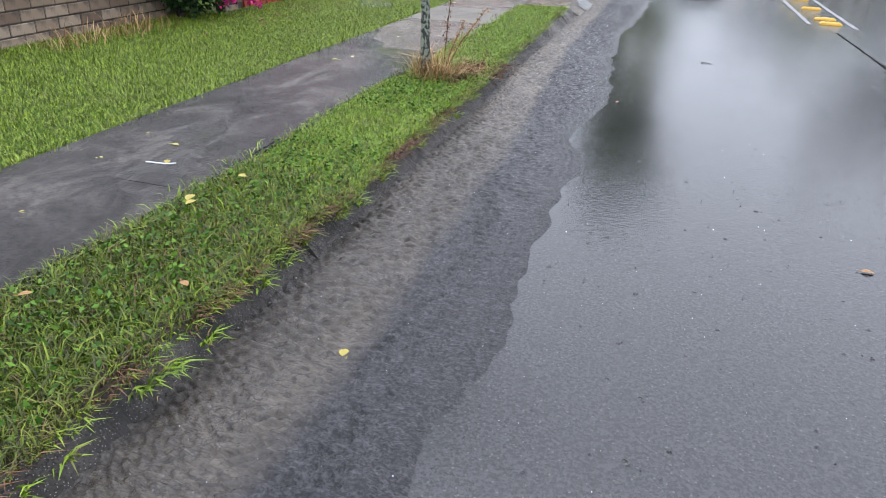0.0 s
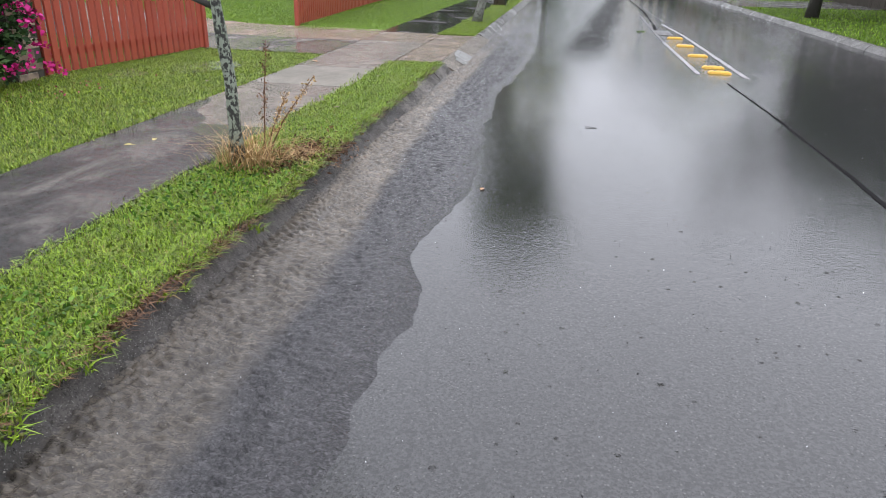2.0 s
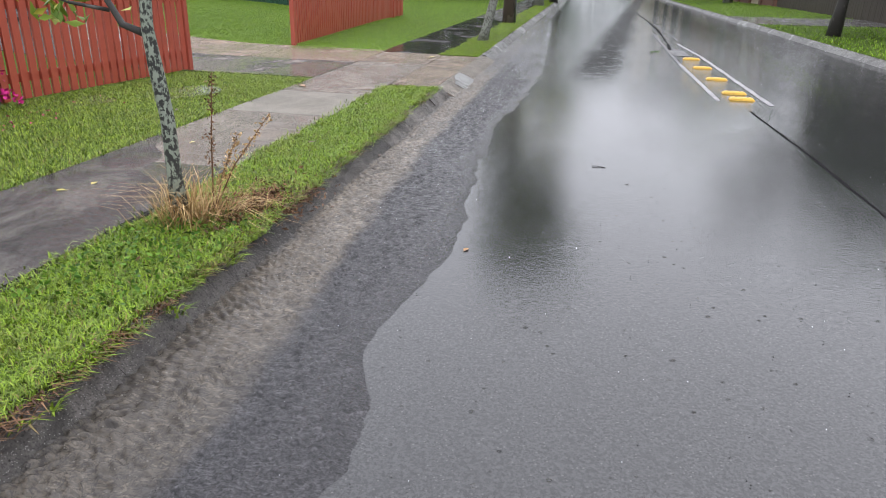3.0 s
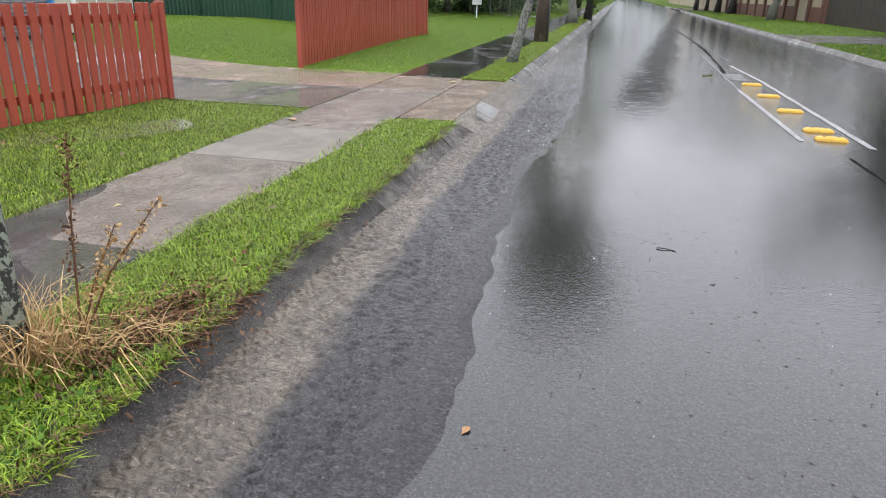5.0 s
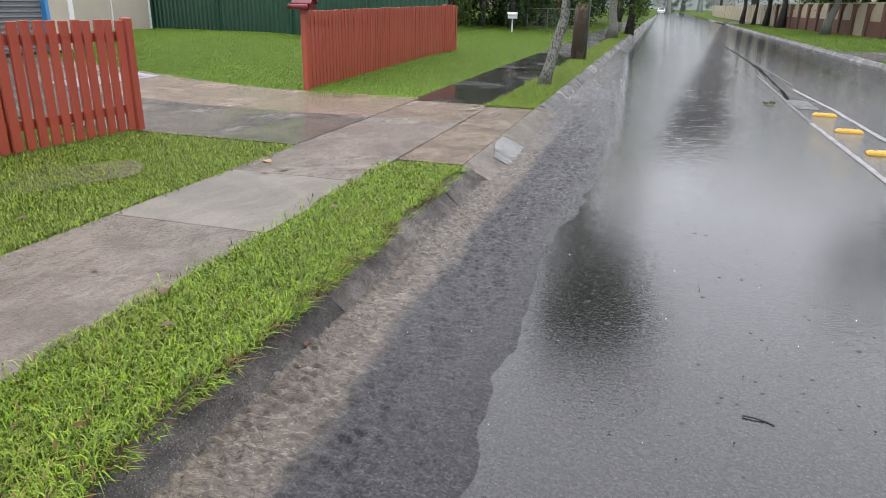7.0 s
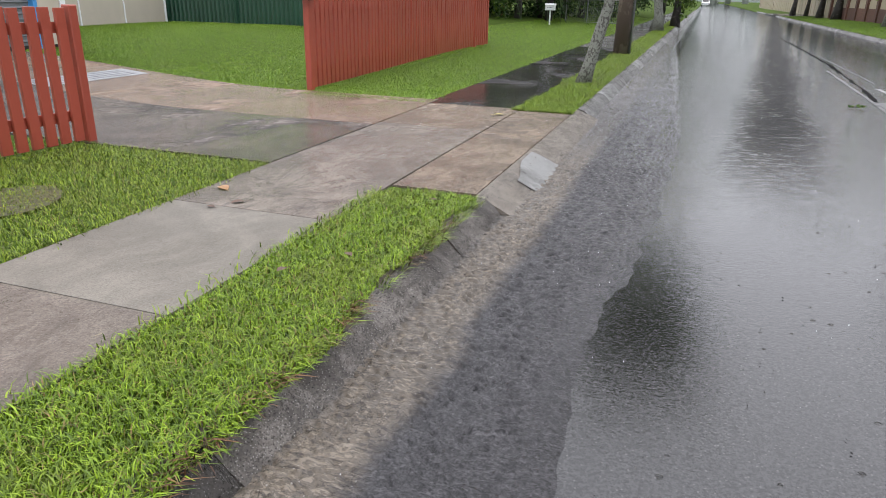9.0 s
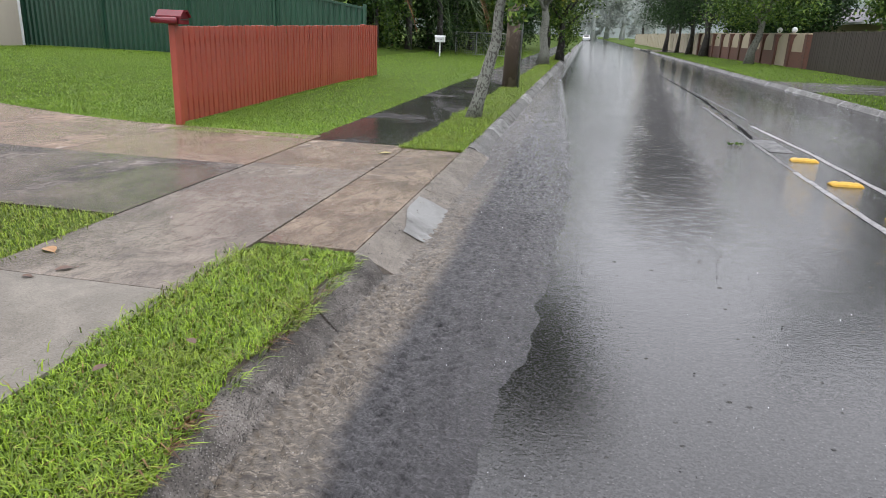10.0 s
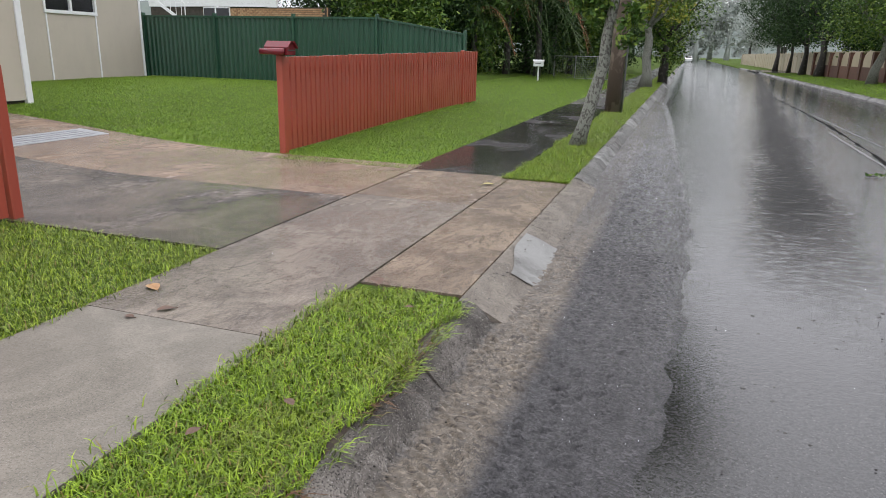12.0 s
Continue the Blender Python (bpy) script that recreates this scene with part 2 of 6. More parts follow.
def soil_mat():
    m = Mat("turf_soil", 0.95)
    n = m.noise(0.35, 5, 0.6)
    fine = m.noise(28, 4, 0.65)
    col = m.mix(n, (0.05, 0.092, 0.009), (0.072, 0.128, 0.013))
    col = m.mix(m.ramp(fine, (0.35, 0.7), (0.6, 0.0)), col, (0.035, 0.04, 0.012))
    near = m.noise(2.5, 4, 0.6)
    col = m.mix(m.ramp(near, (0.55, 0.0), (0.75, 0.5)), col, (0.10, 0.075, 0.045))
    return m.set(Base_Color=col, Normal=m.bump(fine, 0.8, 0.03), Specular_IOR_Level=0.1)


def bark_mat(name, dark, pale, amount=0.5, scale=9):
    m = Mat(name, 0.85)
    lich = m.noise(scale, 4, 0.6, (1, 1, 0.7))
    fine = m.noise(70, 3, 0.6, (1, 1, 0.25))
    col = m.mix(m.ramp(lich, (amount - 0.04, 0.0), (amount + 0.03, 1.0)), dark, pale)
    col = m.mix(m.math("MULTIPLY", fine, 0.5), col, m.mix(0.6, col, (0.02, 0.02, 0.02)))
    return m.set(Base_Color=col, Normal=m.bump(fine, 0.6, 0.01), Coat_Weight=0.15, Coat_Roughness=0.35)


def paint_mat(name, colour, dirty, rough=0.45, wood=True):
    m = Mat(name, rough)
    grain = m.noise(14, 4, 0.6, (6, 6, 0.5)) if wood else m.noise(5, 4, 0.6)
    stain = m.noise(1.6, 4, 0.6, (1, 1, 0.4))
    col = m.mix(m.ramp(stain, (0.4, 0.0), (0.75, 0.55)), colour, dirty)
    col = m.mix(m.math("MULTIPLY", m.random(), 0.35), col, dirty)
    col = m.mix(m.ramp(grain, (0.55, 0.0), (0.8, 0.35)), col, dirty)
    return m.set(Base_Color=col, Normal=m.bump(grain, 0.15, 0.004), Coat_Weight=0.25, Coat_Roughness=0.25)


def plain_mat(name, colour, rough=0.5, metal=0.0, vary=0.25, scale=6):
    m = Mat(name, rough, metal)
    n = m.noise(scale, 4, 0.6)
    dark = tuple(c * (1 - vary) for c in colour)
    col = m.mix(m.ramp(n, (0.3, 0.0), (0.7, 1.0)), dark, colour)
    return m.set(Base_Color=col, Normal=m.bump(m.noise(scale * 12, 3), 0.1, 0.004))


ASPHALT, GUTTER, WATER = asphalt_mat(), gutter_mat(), water_mat()
PATH_GREY = concrete_mat("wet_footpath_concrete", (0.135, 0.123, 0.112), (0.035, 0.032, 0.03), 1.0)
PATH_MID = concrete_mat("damp_footpath_concrete", (0.28, 0.235, 0.192), (0.14, 0.116, 0.096), 0.7, 1.2, 0.8, 0.8, 0.4)
PATH_PALE = concrete_mat("pale_footpath_concrete", (0.235, 0.212, 0.178), (0.17, 0.153, 0.128), 0.12, 2.0, 0.6, 0.2, 0.3)
PATH_DARK = concrete_mat("dark_wet_footpath_concrete", (0.034, 0.03, 0.028), (0.011, 0.010, 0.0095), 1.0, 3.0, 0.05)
DRIVE = concrete_mat("driveway_concrete", (0.34, 0.24, 0.17), (0.18, 0.122, 0.085), 0.9, 4.0, 0.7, 0.9, 0.3)
DRIVE_WET = concrete_mat("flooded_driveway_concrete", (0.215, 0.18, 0.152), (0.065, 0.054, 0.047), 1.0, 4.5, 1.1, 1.0, 0.3)
APRON = concrete_mat("apron_concrete", (0.34, 0.26, 0.185), (0.15, 0.112, 0.082), 0.7, 5.0, 0.9, 1.0, 0.5)
KERB = concrete_mat("kerb_concrete", (0.215, 0.193, 0.172), (0.06, 0.053, 0.047), 0.6, 6.0, 1.0, 0.8, 0.9)
KERB_PALE = concrete_mat("pale_kerb_concrete", (0.30, 0.30, 0.29), (0.16, 0.157, 0.15), 0.5, 7.0)
# pale colour carries the sky sheen of the wet kerb patch
PATCH = concrete_mat("sheen_pale_concrete", (0.27, 0.27, 0.262), (0.15, 0.148, 0.142), 0.4, 5.0, 0.4, 0.1)
KERB_MID = concrete_mat("grey_kerb_concrete", (0.20, 0.193, 0.183), (0.11, 0.106, 0.10), 0.5, 8.0, 0.4, 0.8, 0.8)
KERB_WET = concrete_mat("soaked_kerb_concrete", (0.115, 0.103, 0.093), (0.032, 0.029, 0.026), 0.9, 6.0, 1.0, 0.8, 0.6)
CROSSING = concrete_mat("crossing_kerb_concrete", (0.27, 0.235, 0.195), (0.14, 0.12, 0.10), 0.7, 8.5, 0.6, 0.7, 0.5)
SOIL = soil_mat()
GRASS = grass_mat("verge_grass", (0.045, 0.080, 0.004), (0.158, 0.270, 0.010), (0.305, 0.44, 0.025), (0.30, 0.185, 0.075), 0.10)
LAWN = grass_mat("lawn_grass", (0.038, 0.074, 0.005), (0.175, 0.265, 0.014), (0.34, 0.445, 0.036), (0.27, 0.185, 0.075), 0.10)
FAR_LAWN = grass_mat("far_lawn_grass", (0.07, 0.14, 0.006), (0.175, 0.315, 0.013), (0.285, 0.44, 0.026), (0.24, 0.20, 0.06), 0.03)
CARPET = grass_mat("carpet_grass", (0.022, 0.034, 0.003), (0.088, 0.128, 0.006), (0.22, 0.295, 0.016), (0.20, 0.12, 0.05), 0.16)
MUD = plain_mat("dark_wet_mud", (0.055, 0.038, 0.024), 0.8, 0, 0.6, 30)
WEED = leaf_mat("broad_weed_leaf", (0.025, 0.06, 0.006), (0.06, 0.14, 0.012), (0.13, 0.24, 0.025))
DRY = leaf_mat("dry_grass", (0.22, 0.12, 0.05), (0.42, 0.27, 0.12), (0.55, 0.40, 0.2), 0.7)
LITTER_BROWN = leaf_mat("brown_leaf_litter", (0.05, 0.025, 0.015), (0.12, 0.06, 0.03), (0.22, 0.12, 0.06), 0.6)
RED = paint_mat("red_oxide_paint", (0.37, 0.068, 0.038), (0.24, 0.042, 0.026))
GREEN_STEEL = paint_mat("green_sheet_steel", (0.022, 0.085, 0.05), (0.014, 0.055, 0.034), 0.4, False)


def brick_mat(name, a, b, c):
    m = Mat(name, 0.85)
    col = m.ramp(m.random(), (0.0, a), (0.5, b), (1.0, c))
    n = m.noise(9, 4, 0.65)
    return m.set(Base_Color=m.mix(m.ramp(n, (0.5, 0.0), (0.7, 0.75)), col, (0.045, 0.04, 0.036)), Normal=m.bump(m.noise(60, 4), 0.6, 0.01), Coat_Weight=0.15, Coat_Roughness=0.4)


BRICK_TAN = brick_mat("tan_brick", (0.15, 0.10, 0.07), (0.26, 0.19, 0.135), (0.36, 0.275, 0.205))
BRICK_RED = brick_mat("red_brick", (0.085, 0.038, 0.027), (0.115, 0.05, 0.034), (0.15, 0.066, 0.044))
MORTAR = plain_mat("stained_mortar", (0.08, 0.068, 0.056), 0.95, 0, 0.5)
BARK_LICHEN = bark_mat("lichened_bark", (0.022, 0.022, 0.018), (0.25, 0.28, 0.22), 0.505, 42)
BARK_PALE = bark_mat("pale_bark", (0.085, 0.08, 0.066), (0.24, 0.25, 0.21), 0.47, 30)
BARK_DARK = bark_mat("dark_bark", (0.035, 0.03, 0.026), (0.11, 0.10, 0.09), 0.62, 6)
POLE_WOOD = bark_mat("weathered_pole_wood", (0.095, 0.068, 0.048), (0.19, 0.15, 0.115), 0.55, 2.5)
BRICK_ORANGE = brick_mat("orange_brick", (0.33, 0.18, 0.09), (0.42, 0.24, 0.125), (0.50, 0.31, 0.17))
LEAF_MID = leaf_mat("glossy_leaf", (0.03, 0.068, 0.014), (0.07, 0.14, 0.024), (0.19, 0.27, 0.045))
LEAF_DARK = leaf_mat("dark_leaf", (0.010, 0.026, 0.008), (0.022, 0.052, 0.015), (0.052, 0.10, 0.026), 0.7)
LEAF_YELLOW = leaf_mat("yellowing_leaf", (0.07, 0.13, 0.018), (0.16, 0.24, 0.03), (0.38, 0.34, 0.05))
# rain mist painted into the leaf colours, strong here and fainter below
LEAF_HAZE_PALED = leaf_mat("haze_paled_leaf", (0.34, 0.37, 0.35), (0.43, 0.46, 0.44), (0.52, 0.55, 0.53), 0.9)
LEAF_FAINT_HAZE = leaf_mat("faint_haze_far_leaf", (0.06, 0.085, 0.055), (0.095, 0.13, 0.08), (0.15, 0.19, 0.12), 0.7)
FROND = leaf_mat("palm_frond_leaf", (0.022, 0.045, 0.014), (0.05, 0.09, 0.028), (0.10, 0.14, 0.05))
FROND_DEAD = leaf_mat("dead_frond_leaf", (0.14, 0.065, 0.03), (0.2, 0.09, 0.045), (0.26, 0.14, 0.07), 0.7)
FLOWER = leaf_mat("magenta_bract", (0.35, 0.008, 0.10), (0.52, 0.015, 0.18), (0.62, 0.05, 0.28), 0.6)
WHITE_LINE = plain_mat("worn_white_line_paint", (0.36, 0.36, 0.355), 0.5, 0, 0.8, 18)
WORN_LINE = plain_mat("nearly_worn_off_line_paint", (0.20, 0.20, 0.198), 0.7, 0, 0.85, 14)
YELLOW = plain_mat("yellow_rubber_bar", (0.66, 0.38, 0.02), 0.45, 0, 0.4, 20)
TAR = plain_mat("tar_seam", (0.014, 0.014, 0.014), 0.95, 0, 0.3)
for node in TAR.node_tree.nodes:
    if node.type == "BSDF_PRINCIPLED":
        node.inputs["Specular IOR Level"].default_value = 0.05
CREAM = paint_mat("cream_wall_paint", (0.50, 0.45, 0.37), (0.40, 0.36, 0.30), 0.6, False)
CREAM_FENCE = paint_mat("cream_fence_paint", (0.44, 0.37, 0.26), (0.32, 0.27, 0.19), 0.6, False)
WHITE = plain_mat("white_paint", (0.78, 0.79, 0.80), 0.4, 0, 0.08)
BLUE = plain_mat("blue_paint", (0.06, 0.28, 0.62), 0.4, 0, 0.1)
ROLLER = plain_mat("grey_roller_door_steel", (0.17, 0.18, 0.19), 0.4, 0, 0.15)
GLASS_DARK = plain_mat("dark_window_pane", (0.012, 0.013, 0.015), 0.08, 0, 0.2)
DRAIN = plain_mat("pale_drain_grate", (0.34, 0.35, 0.37), 0.35, 0.2, 0.3, 12)
MAROON = plain_mat("maroon_enamel", (0.17, 0.014, 0.022), 0.22, 0, 0.2)
STEEL = plain_mat("galvanised_steel", (0.35, 0.36, 0.37), 0.4, 0.7, 0.2)
PALING = paint_mat("dark_brown_paling_wood", (0.044, 0.032, 0.024), (0.022, 0.0165, 0.0125), 0.95)
TILE_ROOF = plain_mat("grey_roof_tile", (0.12, 0.115, 0.125), 0.7, 0, 0.3, 3)
RUBBER = plain_mat("black_rubber", (0.015, 0.015, 0.016), 0.6, 0, 0.2)
PLASTIC = plain_mat("white_plastic_litter", (0.75, 0.75, 0.74), 0.35, 0, 0.1)
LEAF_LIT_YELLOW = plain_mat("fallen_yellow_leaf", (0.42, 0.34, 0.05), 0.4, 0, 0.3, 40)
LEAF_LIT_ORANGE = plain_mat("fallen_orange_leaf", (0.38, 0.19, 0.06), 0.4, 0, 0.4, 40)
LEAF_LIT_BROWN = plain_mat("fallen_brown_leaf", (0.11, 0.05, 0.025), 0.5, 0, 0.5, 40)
# near-black for wet debris, and for the shade under the house wall
DEBRIS_SHADE = plain_mat("dark_debris_and_shade", (0.02, 0.018, 0.016), 0.5, 0, 0.4, 30)
# backdrop colour with the mist already mixed in
HILL = plain_mat("haze_paled_distant_trees", (0.40, 0.45, 0.44), 0.95, 0, 0.25, 0.08)


# ---- mesh tools ----
class Geo:
    """Collects vertices and faces for one mesh."""

    def __init__(self):
        self.v, self.f = [], []

    def add(self, verts, faces):
        k = len(self.v)
        self.v += [tuple(p) for p in verts]
        self.f += [tuple(i + k for i in f) for f in faces]
        return self

    def box(self, x0, x1, y0, y1, z0, z1, bevel=0.0, m=None):
        if bevel > 0:
            b = min(bevel, (x1 - x0) / 2.2, (y1 - y0) / 2.2, (z1 - z0) / 2.2)
            bm = bmesh.new()
            bmesh.ops.create_cube(bm, size=1.0, matrix=Matrix.LocRotScale(((x0 + x1) / 2, (y0 + y1) / 2, (z0 + z1) / 2), None, (x1 - x0, y1 - y0, z1 - z0)))
            bmesh.ops.bevel(bm, geom=bm.edges[:], offset=b, segments=1, affect="EDGES")
            bm.verts.index_update()
            vs = [v.co.copy() for v in bm.verts]
            fs = [[v.index for v in f.verts] for f in bm.faces]
            bm.free()
        else:
            vs = [Vector((x, y, z)) for z in (z0, z1) for y in (y0, y1) for x in (x0, x1)]
            fs = [(0, 2, 3, 1), (4, 5, 7, 6), (0, 1, 5, 4), (2, 6, 7, 3), (0, 4, 6, 2), (1, 3, 7, 5)]
        return self.add([m @ v for v in vs] if m else vs, fs)

    def tube(self, points, radii, sides=8, caps=True, rough=0.0):
        rings, side = [], None
        for i, p in enumerate(points):
            p = Vector(p)
            d = (Vector(points[min(i + 1, len(points) - 1)]) - Vector(points[max(i - 1, 0)])).normalized()
            if side is None:
                side = d.orthogonal().normalized()
            side = (side - d * side.dot(d)).normalized()
            up = d.cross(side)
            r = radii[i] if isinstance(radii, (list, tuple)) else radii
            rings.append([p + (side * math.cos(a) + up * math.sin(a)) * r * (1 + rough * noise.noise(p * 3 + Vector((a, 0, 0)))) for a in [2 * math.pi * k / sides for k in range(sides)]])
        n = len(rings)
        faces = [(i * sides + k, i * sides + (k + 1) % sides, (i + 1) * sides + (k + 1) % sides, (i + 1) * sides + k) for i in range(n - 1) for k in range(sides)]
        if caps:
            faces += [tuple(range(sides))[::-1], tuple(range((n - 1) * sides, n * sides))]
        return self.add([v for r in rings for v in r], faces)

    def grid(self, xs, ys, z, thick=0.0):
        nx, ny = len(xs), len(ys)
        top = [(x, y, z(x, y)) for y in ys for x in xs]
        faces = [(j * nx + i, j * nx + i + 1, (j + 1) * nx + i + 1, (j + 1) * nx + i) for j in range(ny - 1) for i in range(nx - 1)]
        if thick:
            k = len(top)
            rim = [i for i in range(nx)] + [j * nx + nx - 1 for j in range(1, ny)] + [(ny - 1) * nx + i for i in range(nx - 2, -1, -1)] + [j * nx for j in range(ny - 2, 0, -1)]
            low = [(top[i][0], top[i][1], top[i][2] - thick) for i in rim]
            faces += [(rim[a], k + a, k + (a + 1) % len(rim), rim[(a + 1) % len(rim)]) for a in range(len(rim))]
            top += low
        return self.add(top, faces)

    def dome(self, c, r, rings=6, sides=12):
        """A ball-like form with radii r = (x, y, z)."""
        vs = [Vector((c[0], c[1], c[2] - r[2]))]
        for i in range(1, rings):
            a = -math.pi / 2 + math.pi * i / rings
            vs += [Vector((c[0] + r[0] * math.cos(a) * math.cos(t), c[1] + r[1] * math.cos(a) * math.sin(t), c[2] + r[2] * math.sin(a))) for t in [2 * math.pi * k / sides for k in range(sides)]]
        vs.append(Vector((c[0], c[1], c[2] + r[2])))
        fs = [(0, 1 + (k + 1) % sides, 1 + k) for k in range(sides)]
        for i in range(rings - 2):
            fs += [(1 + i * sides + k, 1 + i * sides + (k + 1) % sides, 1 + (i + 1) * sides + (k + 1) % sides, 1 + (i + 1) * sides + k) for k in range(sides)]
        last = 1 + (rings - 2) * sides
        fs += [(last + k, last + (k + 1) % sides, len(vs) - 1) for k in range(sides)]
        return self.add(vs, fs)

    def mesh(self, name, mat, smooth=False):
        me = bpy.data.meshes.new(name)
        me.from_pydata(self.v, [], self.f)
        me.materials.append(mat)
        if smooth:
            me.polygons.foreach_set("use_smooth", [True] * len(me.polygons))
        me.update()
        return me


def part(name, geo, mat, parent=None, label="", smooth=False):
    ob = new(name, geo.mesh(name, mat, smooth) if isinstance(geo, Geo) else geo)
    if parent is not None:
        ob.parent = parent
    return tagged(ob, label)


def thing(name, label, category, at=(0, 0, 0), turn=0.0, group="", kind=""):
    ob = new(name)
    ob.matrix_world = pose(*at, 0, 0, turn)
    return tagged(ob, label, category, group, kind)


def array_mesh(name, verts, faces, mat, smooth=False):
    """A mesh from numpy arrays; faces all of one size."""
    me = bpy.data.meshes.new(name)
    n, k = faces.shape
    me.vertices.add(len(verts))
    me.vertices.foreach_set("co", verts.astype(np.float32).ravel())
    me.loops.add(n * k)
    me.loops.foreach_set("vertex_index", faces.astype(np.int32).ravel())
    me.polygons.add(n)
    me.polygons.foreach_set("loop_start", np.arange(0, n * k, k, dtype=np.int32))
    me.update(calc_edges=True)
    if smooth:
        me.polygons.foreach_set("use_smooth", np.ones(n, dtype=bool))
    me.materials.append(mat)
    return me


def blades(name, pts, height, width, mat, rng, lean=0.55, toward=None, plain=False):
    """Grass: bent three-triangle blades at the points pts (n x 3); plain: one triangle each, for fine or far turf."""
    n = len(pts)
    a = rng.uniform(0, 2 * np.pi, n)
    d = np.stack([np.cos(a), np.sin(a), np.zeros(n)], 1)
    if toward is not None:
        d = d * 0.6 + np.array(toward)
        d /= np.linalg.norm(d, axis=1)[:, None]
    s = np.stack([-d[:, 1], d[:, 0], np.zeros(n)], 1)
    h = height * rng.uniform(0.35, 1.35, n)[:, None]
    w = width * rng.uniform(0.6, 1.3, n)[:, None]
    l = lean * rng.uniform(0.2, 1.5, n)[:, None]
    up = np.array([0, 0, 1.0])
    mid = pts + up * h * 0.62 + d * h * l * 0.45
    tip = pts + up * h * (1.0 - 0.25 * np.minimum(l, 1.6)) + d * h * l * 1.25
    if plain:
        v = np.stack([pts - s * w / 2, pts + s * w / 2, tip], 1).reshape(-1, 3)
        return array_mesh(name, v, np.arange(3 * n).reshape(-1, 3), mat)
    v = np.stack([pts - s * w / 2, pts + s * w / 2, mid - s * w * 0.45, mid + s * w * 0.45, tip], 1).reshape(-1, 3)
    k = np.arange(n)[:, None] * 5
    f = np.concatenate([k + np.array([[0, 1, 3]]), k + np.array([[0, 3, 2]]), k + np.array([[2, 3, 4]])], 0)
    return array_mesh(name, v, f, mat)


def leaves(name, centres, size, mat, rng, slim=0.5, droop=0.3):
    """Leaves: folded four-cornered blades of random turn at centres (n x 3)."""
    n = len(centres)
    a, e = rng.uniform(0, 2 * np.pi, n), rng.normal(-droop, 0.55, n)
    d = np.stack([np.cos(a) * np.cos(e), np.sin(a) * np.cos(e), np.sin(e)], 1)
    r = rng.normal(0, 1, (n, 3))
    s = np.cross(d, r)
    s /= np.linalg.norm(s, axis=1)[:, None] + 1e-9
    l = size * rng.uniform(0.6, 1.35, n)[:, None]
    nrm = np.cross(d, s)
    v = np.stack([centres - d * l * 0.5, centres + s * l * slim * 0.5 + nrm * l * 0.1, centres + d * l * 0.5, centres - s * l * slim * 0.5 + nrm * l * 0.1], 1).reshape(-1, 3)
    k = np.arange(n)[:, None] * 4
    f = np.concatenate([k + np.array([[0, 1, 2]]), k + np.array([[0, 2, 3]])], 0)
    return array_mesh(name, v, f, mat)


def clumps(rng, n, blobs, per=26, spread=0.22):
    """Points gathered in sprays inside ellipsoids ((x, y, z), (rx, ry, rz)), denser near their skin."""
    vol = np.array([b[1][0] * b[1][1] * b[1][2] for b in blobs]) ** 0.75
    pick = rng.choice(len(blobs), max(1, n // per), p=vol / vol.sum())
    c = np.array([b[0] for b in blobs])[pick]
    r = np.array([b[1] for b in blobs])[pick]
    u = rng.normal(0, 1, (len(pick), 3))
    u /= np.linalg.norm(u, axis=1)[:, None]
    centre = c + u * r * (rng.uniform(0.12, 1.0, len(pick)) ** 0.45)[:, None]
    sp = spread * r.mean(1).clip(0.3, 2.5)[:, None]
    out = centre[:, None, :] + rng.normal(0, 1, (len(pick), per, 3)) * sp[:, None, :] * np.array([1, 1, 0.7])
    return out.reshape(-1, 3)


def smooth_step(a, b, x):
    t = min(1.0, max(0.0, (x - a) / (b - a)))
    return t * t * (3 - 2 * t)


def ground_z(x, y):
    """Height of the turf: flat beside the path, rising to the house, level again across the road."""
    if x > 0:
        return -0.02 + 0.05 * smooth_step(7, 12, x)
    rise = 0.34 * smooth_step(-5.6, -11.5, x) * smooth_step(2, 11, y) + 0.11 * smooth_step(-3.4, -5.6, x) * smooth_step(15, 23, y)
    return -0.018 + rise + 0.05 * smooth_step(-3.3, -5.4, x) * smooth_step(11.5, 8.0, y)


def ground_np(p):
    return np.array([ground_z(x, y) for x, y in p])


# ---- setting: ground, road, kerbs ----
XL, XG, XA, XC, XR = -1.33, -0.93, -0.93, 2.35, 6.1


def road_z(x, y=0.0):
    if x < XC:
        return -0.102 + 0.125 * (1 - ((XC - x) / (XC - XA)) ** 1.5)
    return -0.10 + 0.123 * (1 - ((x - XC) / (XR - XC)) ** 1.6)


ys_near = [-40, -20, -10, -5] + [i * 0.75 for i in range(-3, 48)] + [38, 42, 48, 55, 65, 80, 100, 130, 170, 230, 320, 500, 900, 1500, 2500]
xs_left = [-2500, -900, -300, -100, -50, -30, -22, -18, -15, -13, -12, -11, -10, -9, -8, -7, -6.2, -5.6, -5.2, -4.8, -4.2, -3.6, -3.0, -2.4, -1.9, -1.56]
xs_right = [6.38, 7, 8, 9.5, 11, 12.5, 15, 20, 30, 50, 100, 300, 900, 2500]
g = Geo()
cols = [(x, None) for x in xs_left] + [(-1.54, -0.4), (6.36, -0.4)] + [(x, None) for x in xs_right]
verts = [(x, y, ground_z(x, y) if z is None else z) for y in ys_near for x, z in cols]
nx = len(cols)
g.add(verts, [(j * nx + i, j * nx + i + 1, (j + 1) * nx + i + 1, (j + 1) * nx + i) for j in range(len(ys_near) - 1) for i in range(nx - 1)])
ground = part("ground", g, SOIL, smooth=True)
tagged(ground, "wet green turf ground under the lawns", "ground", kind="structure")

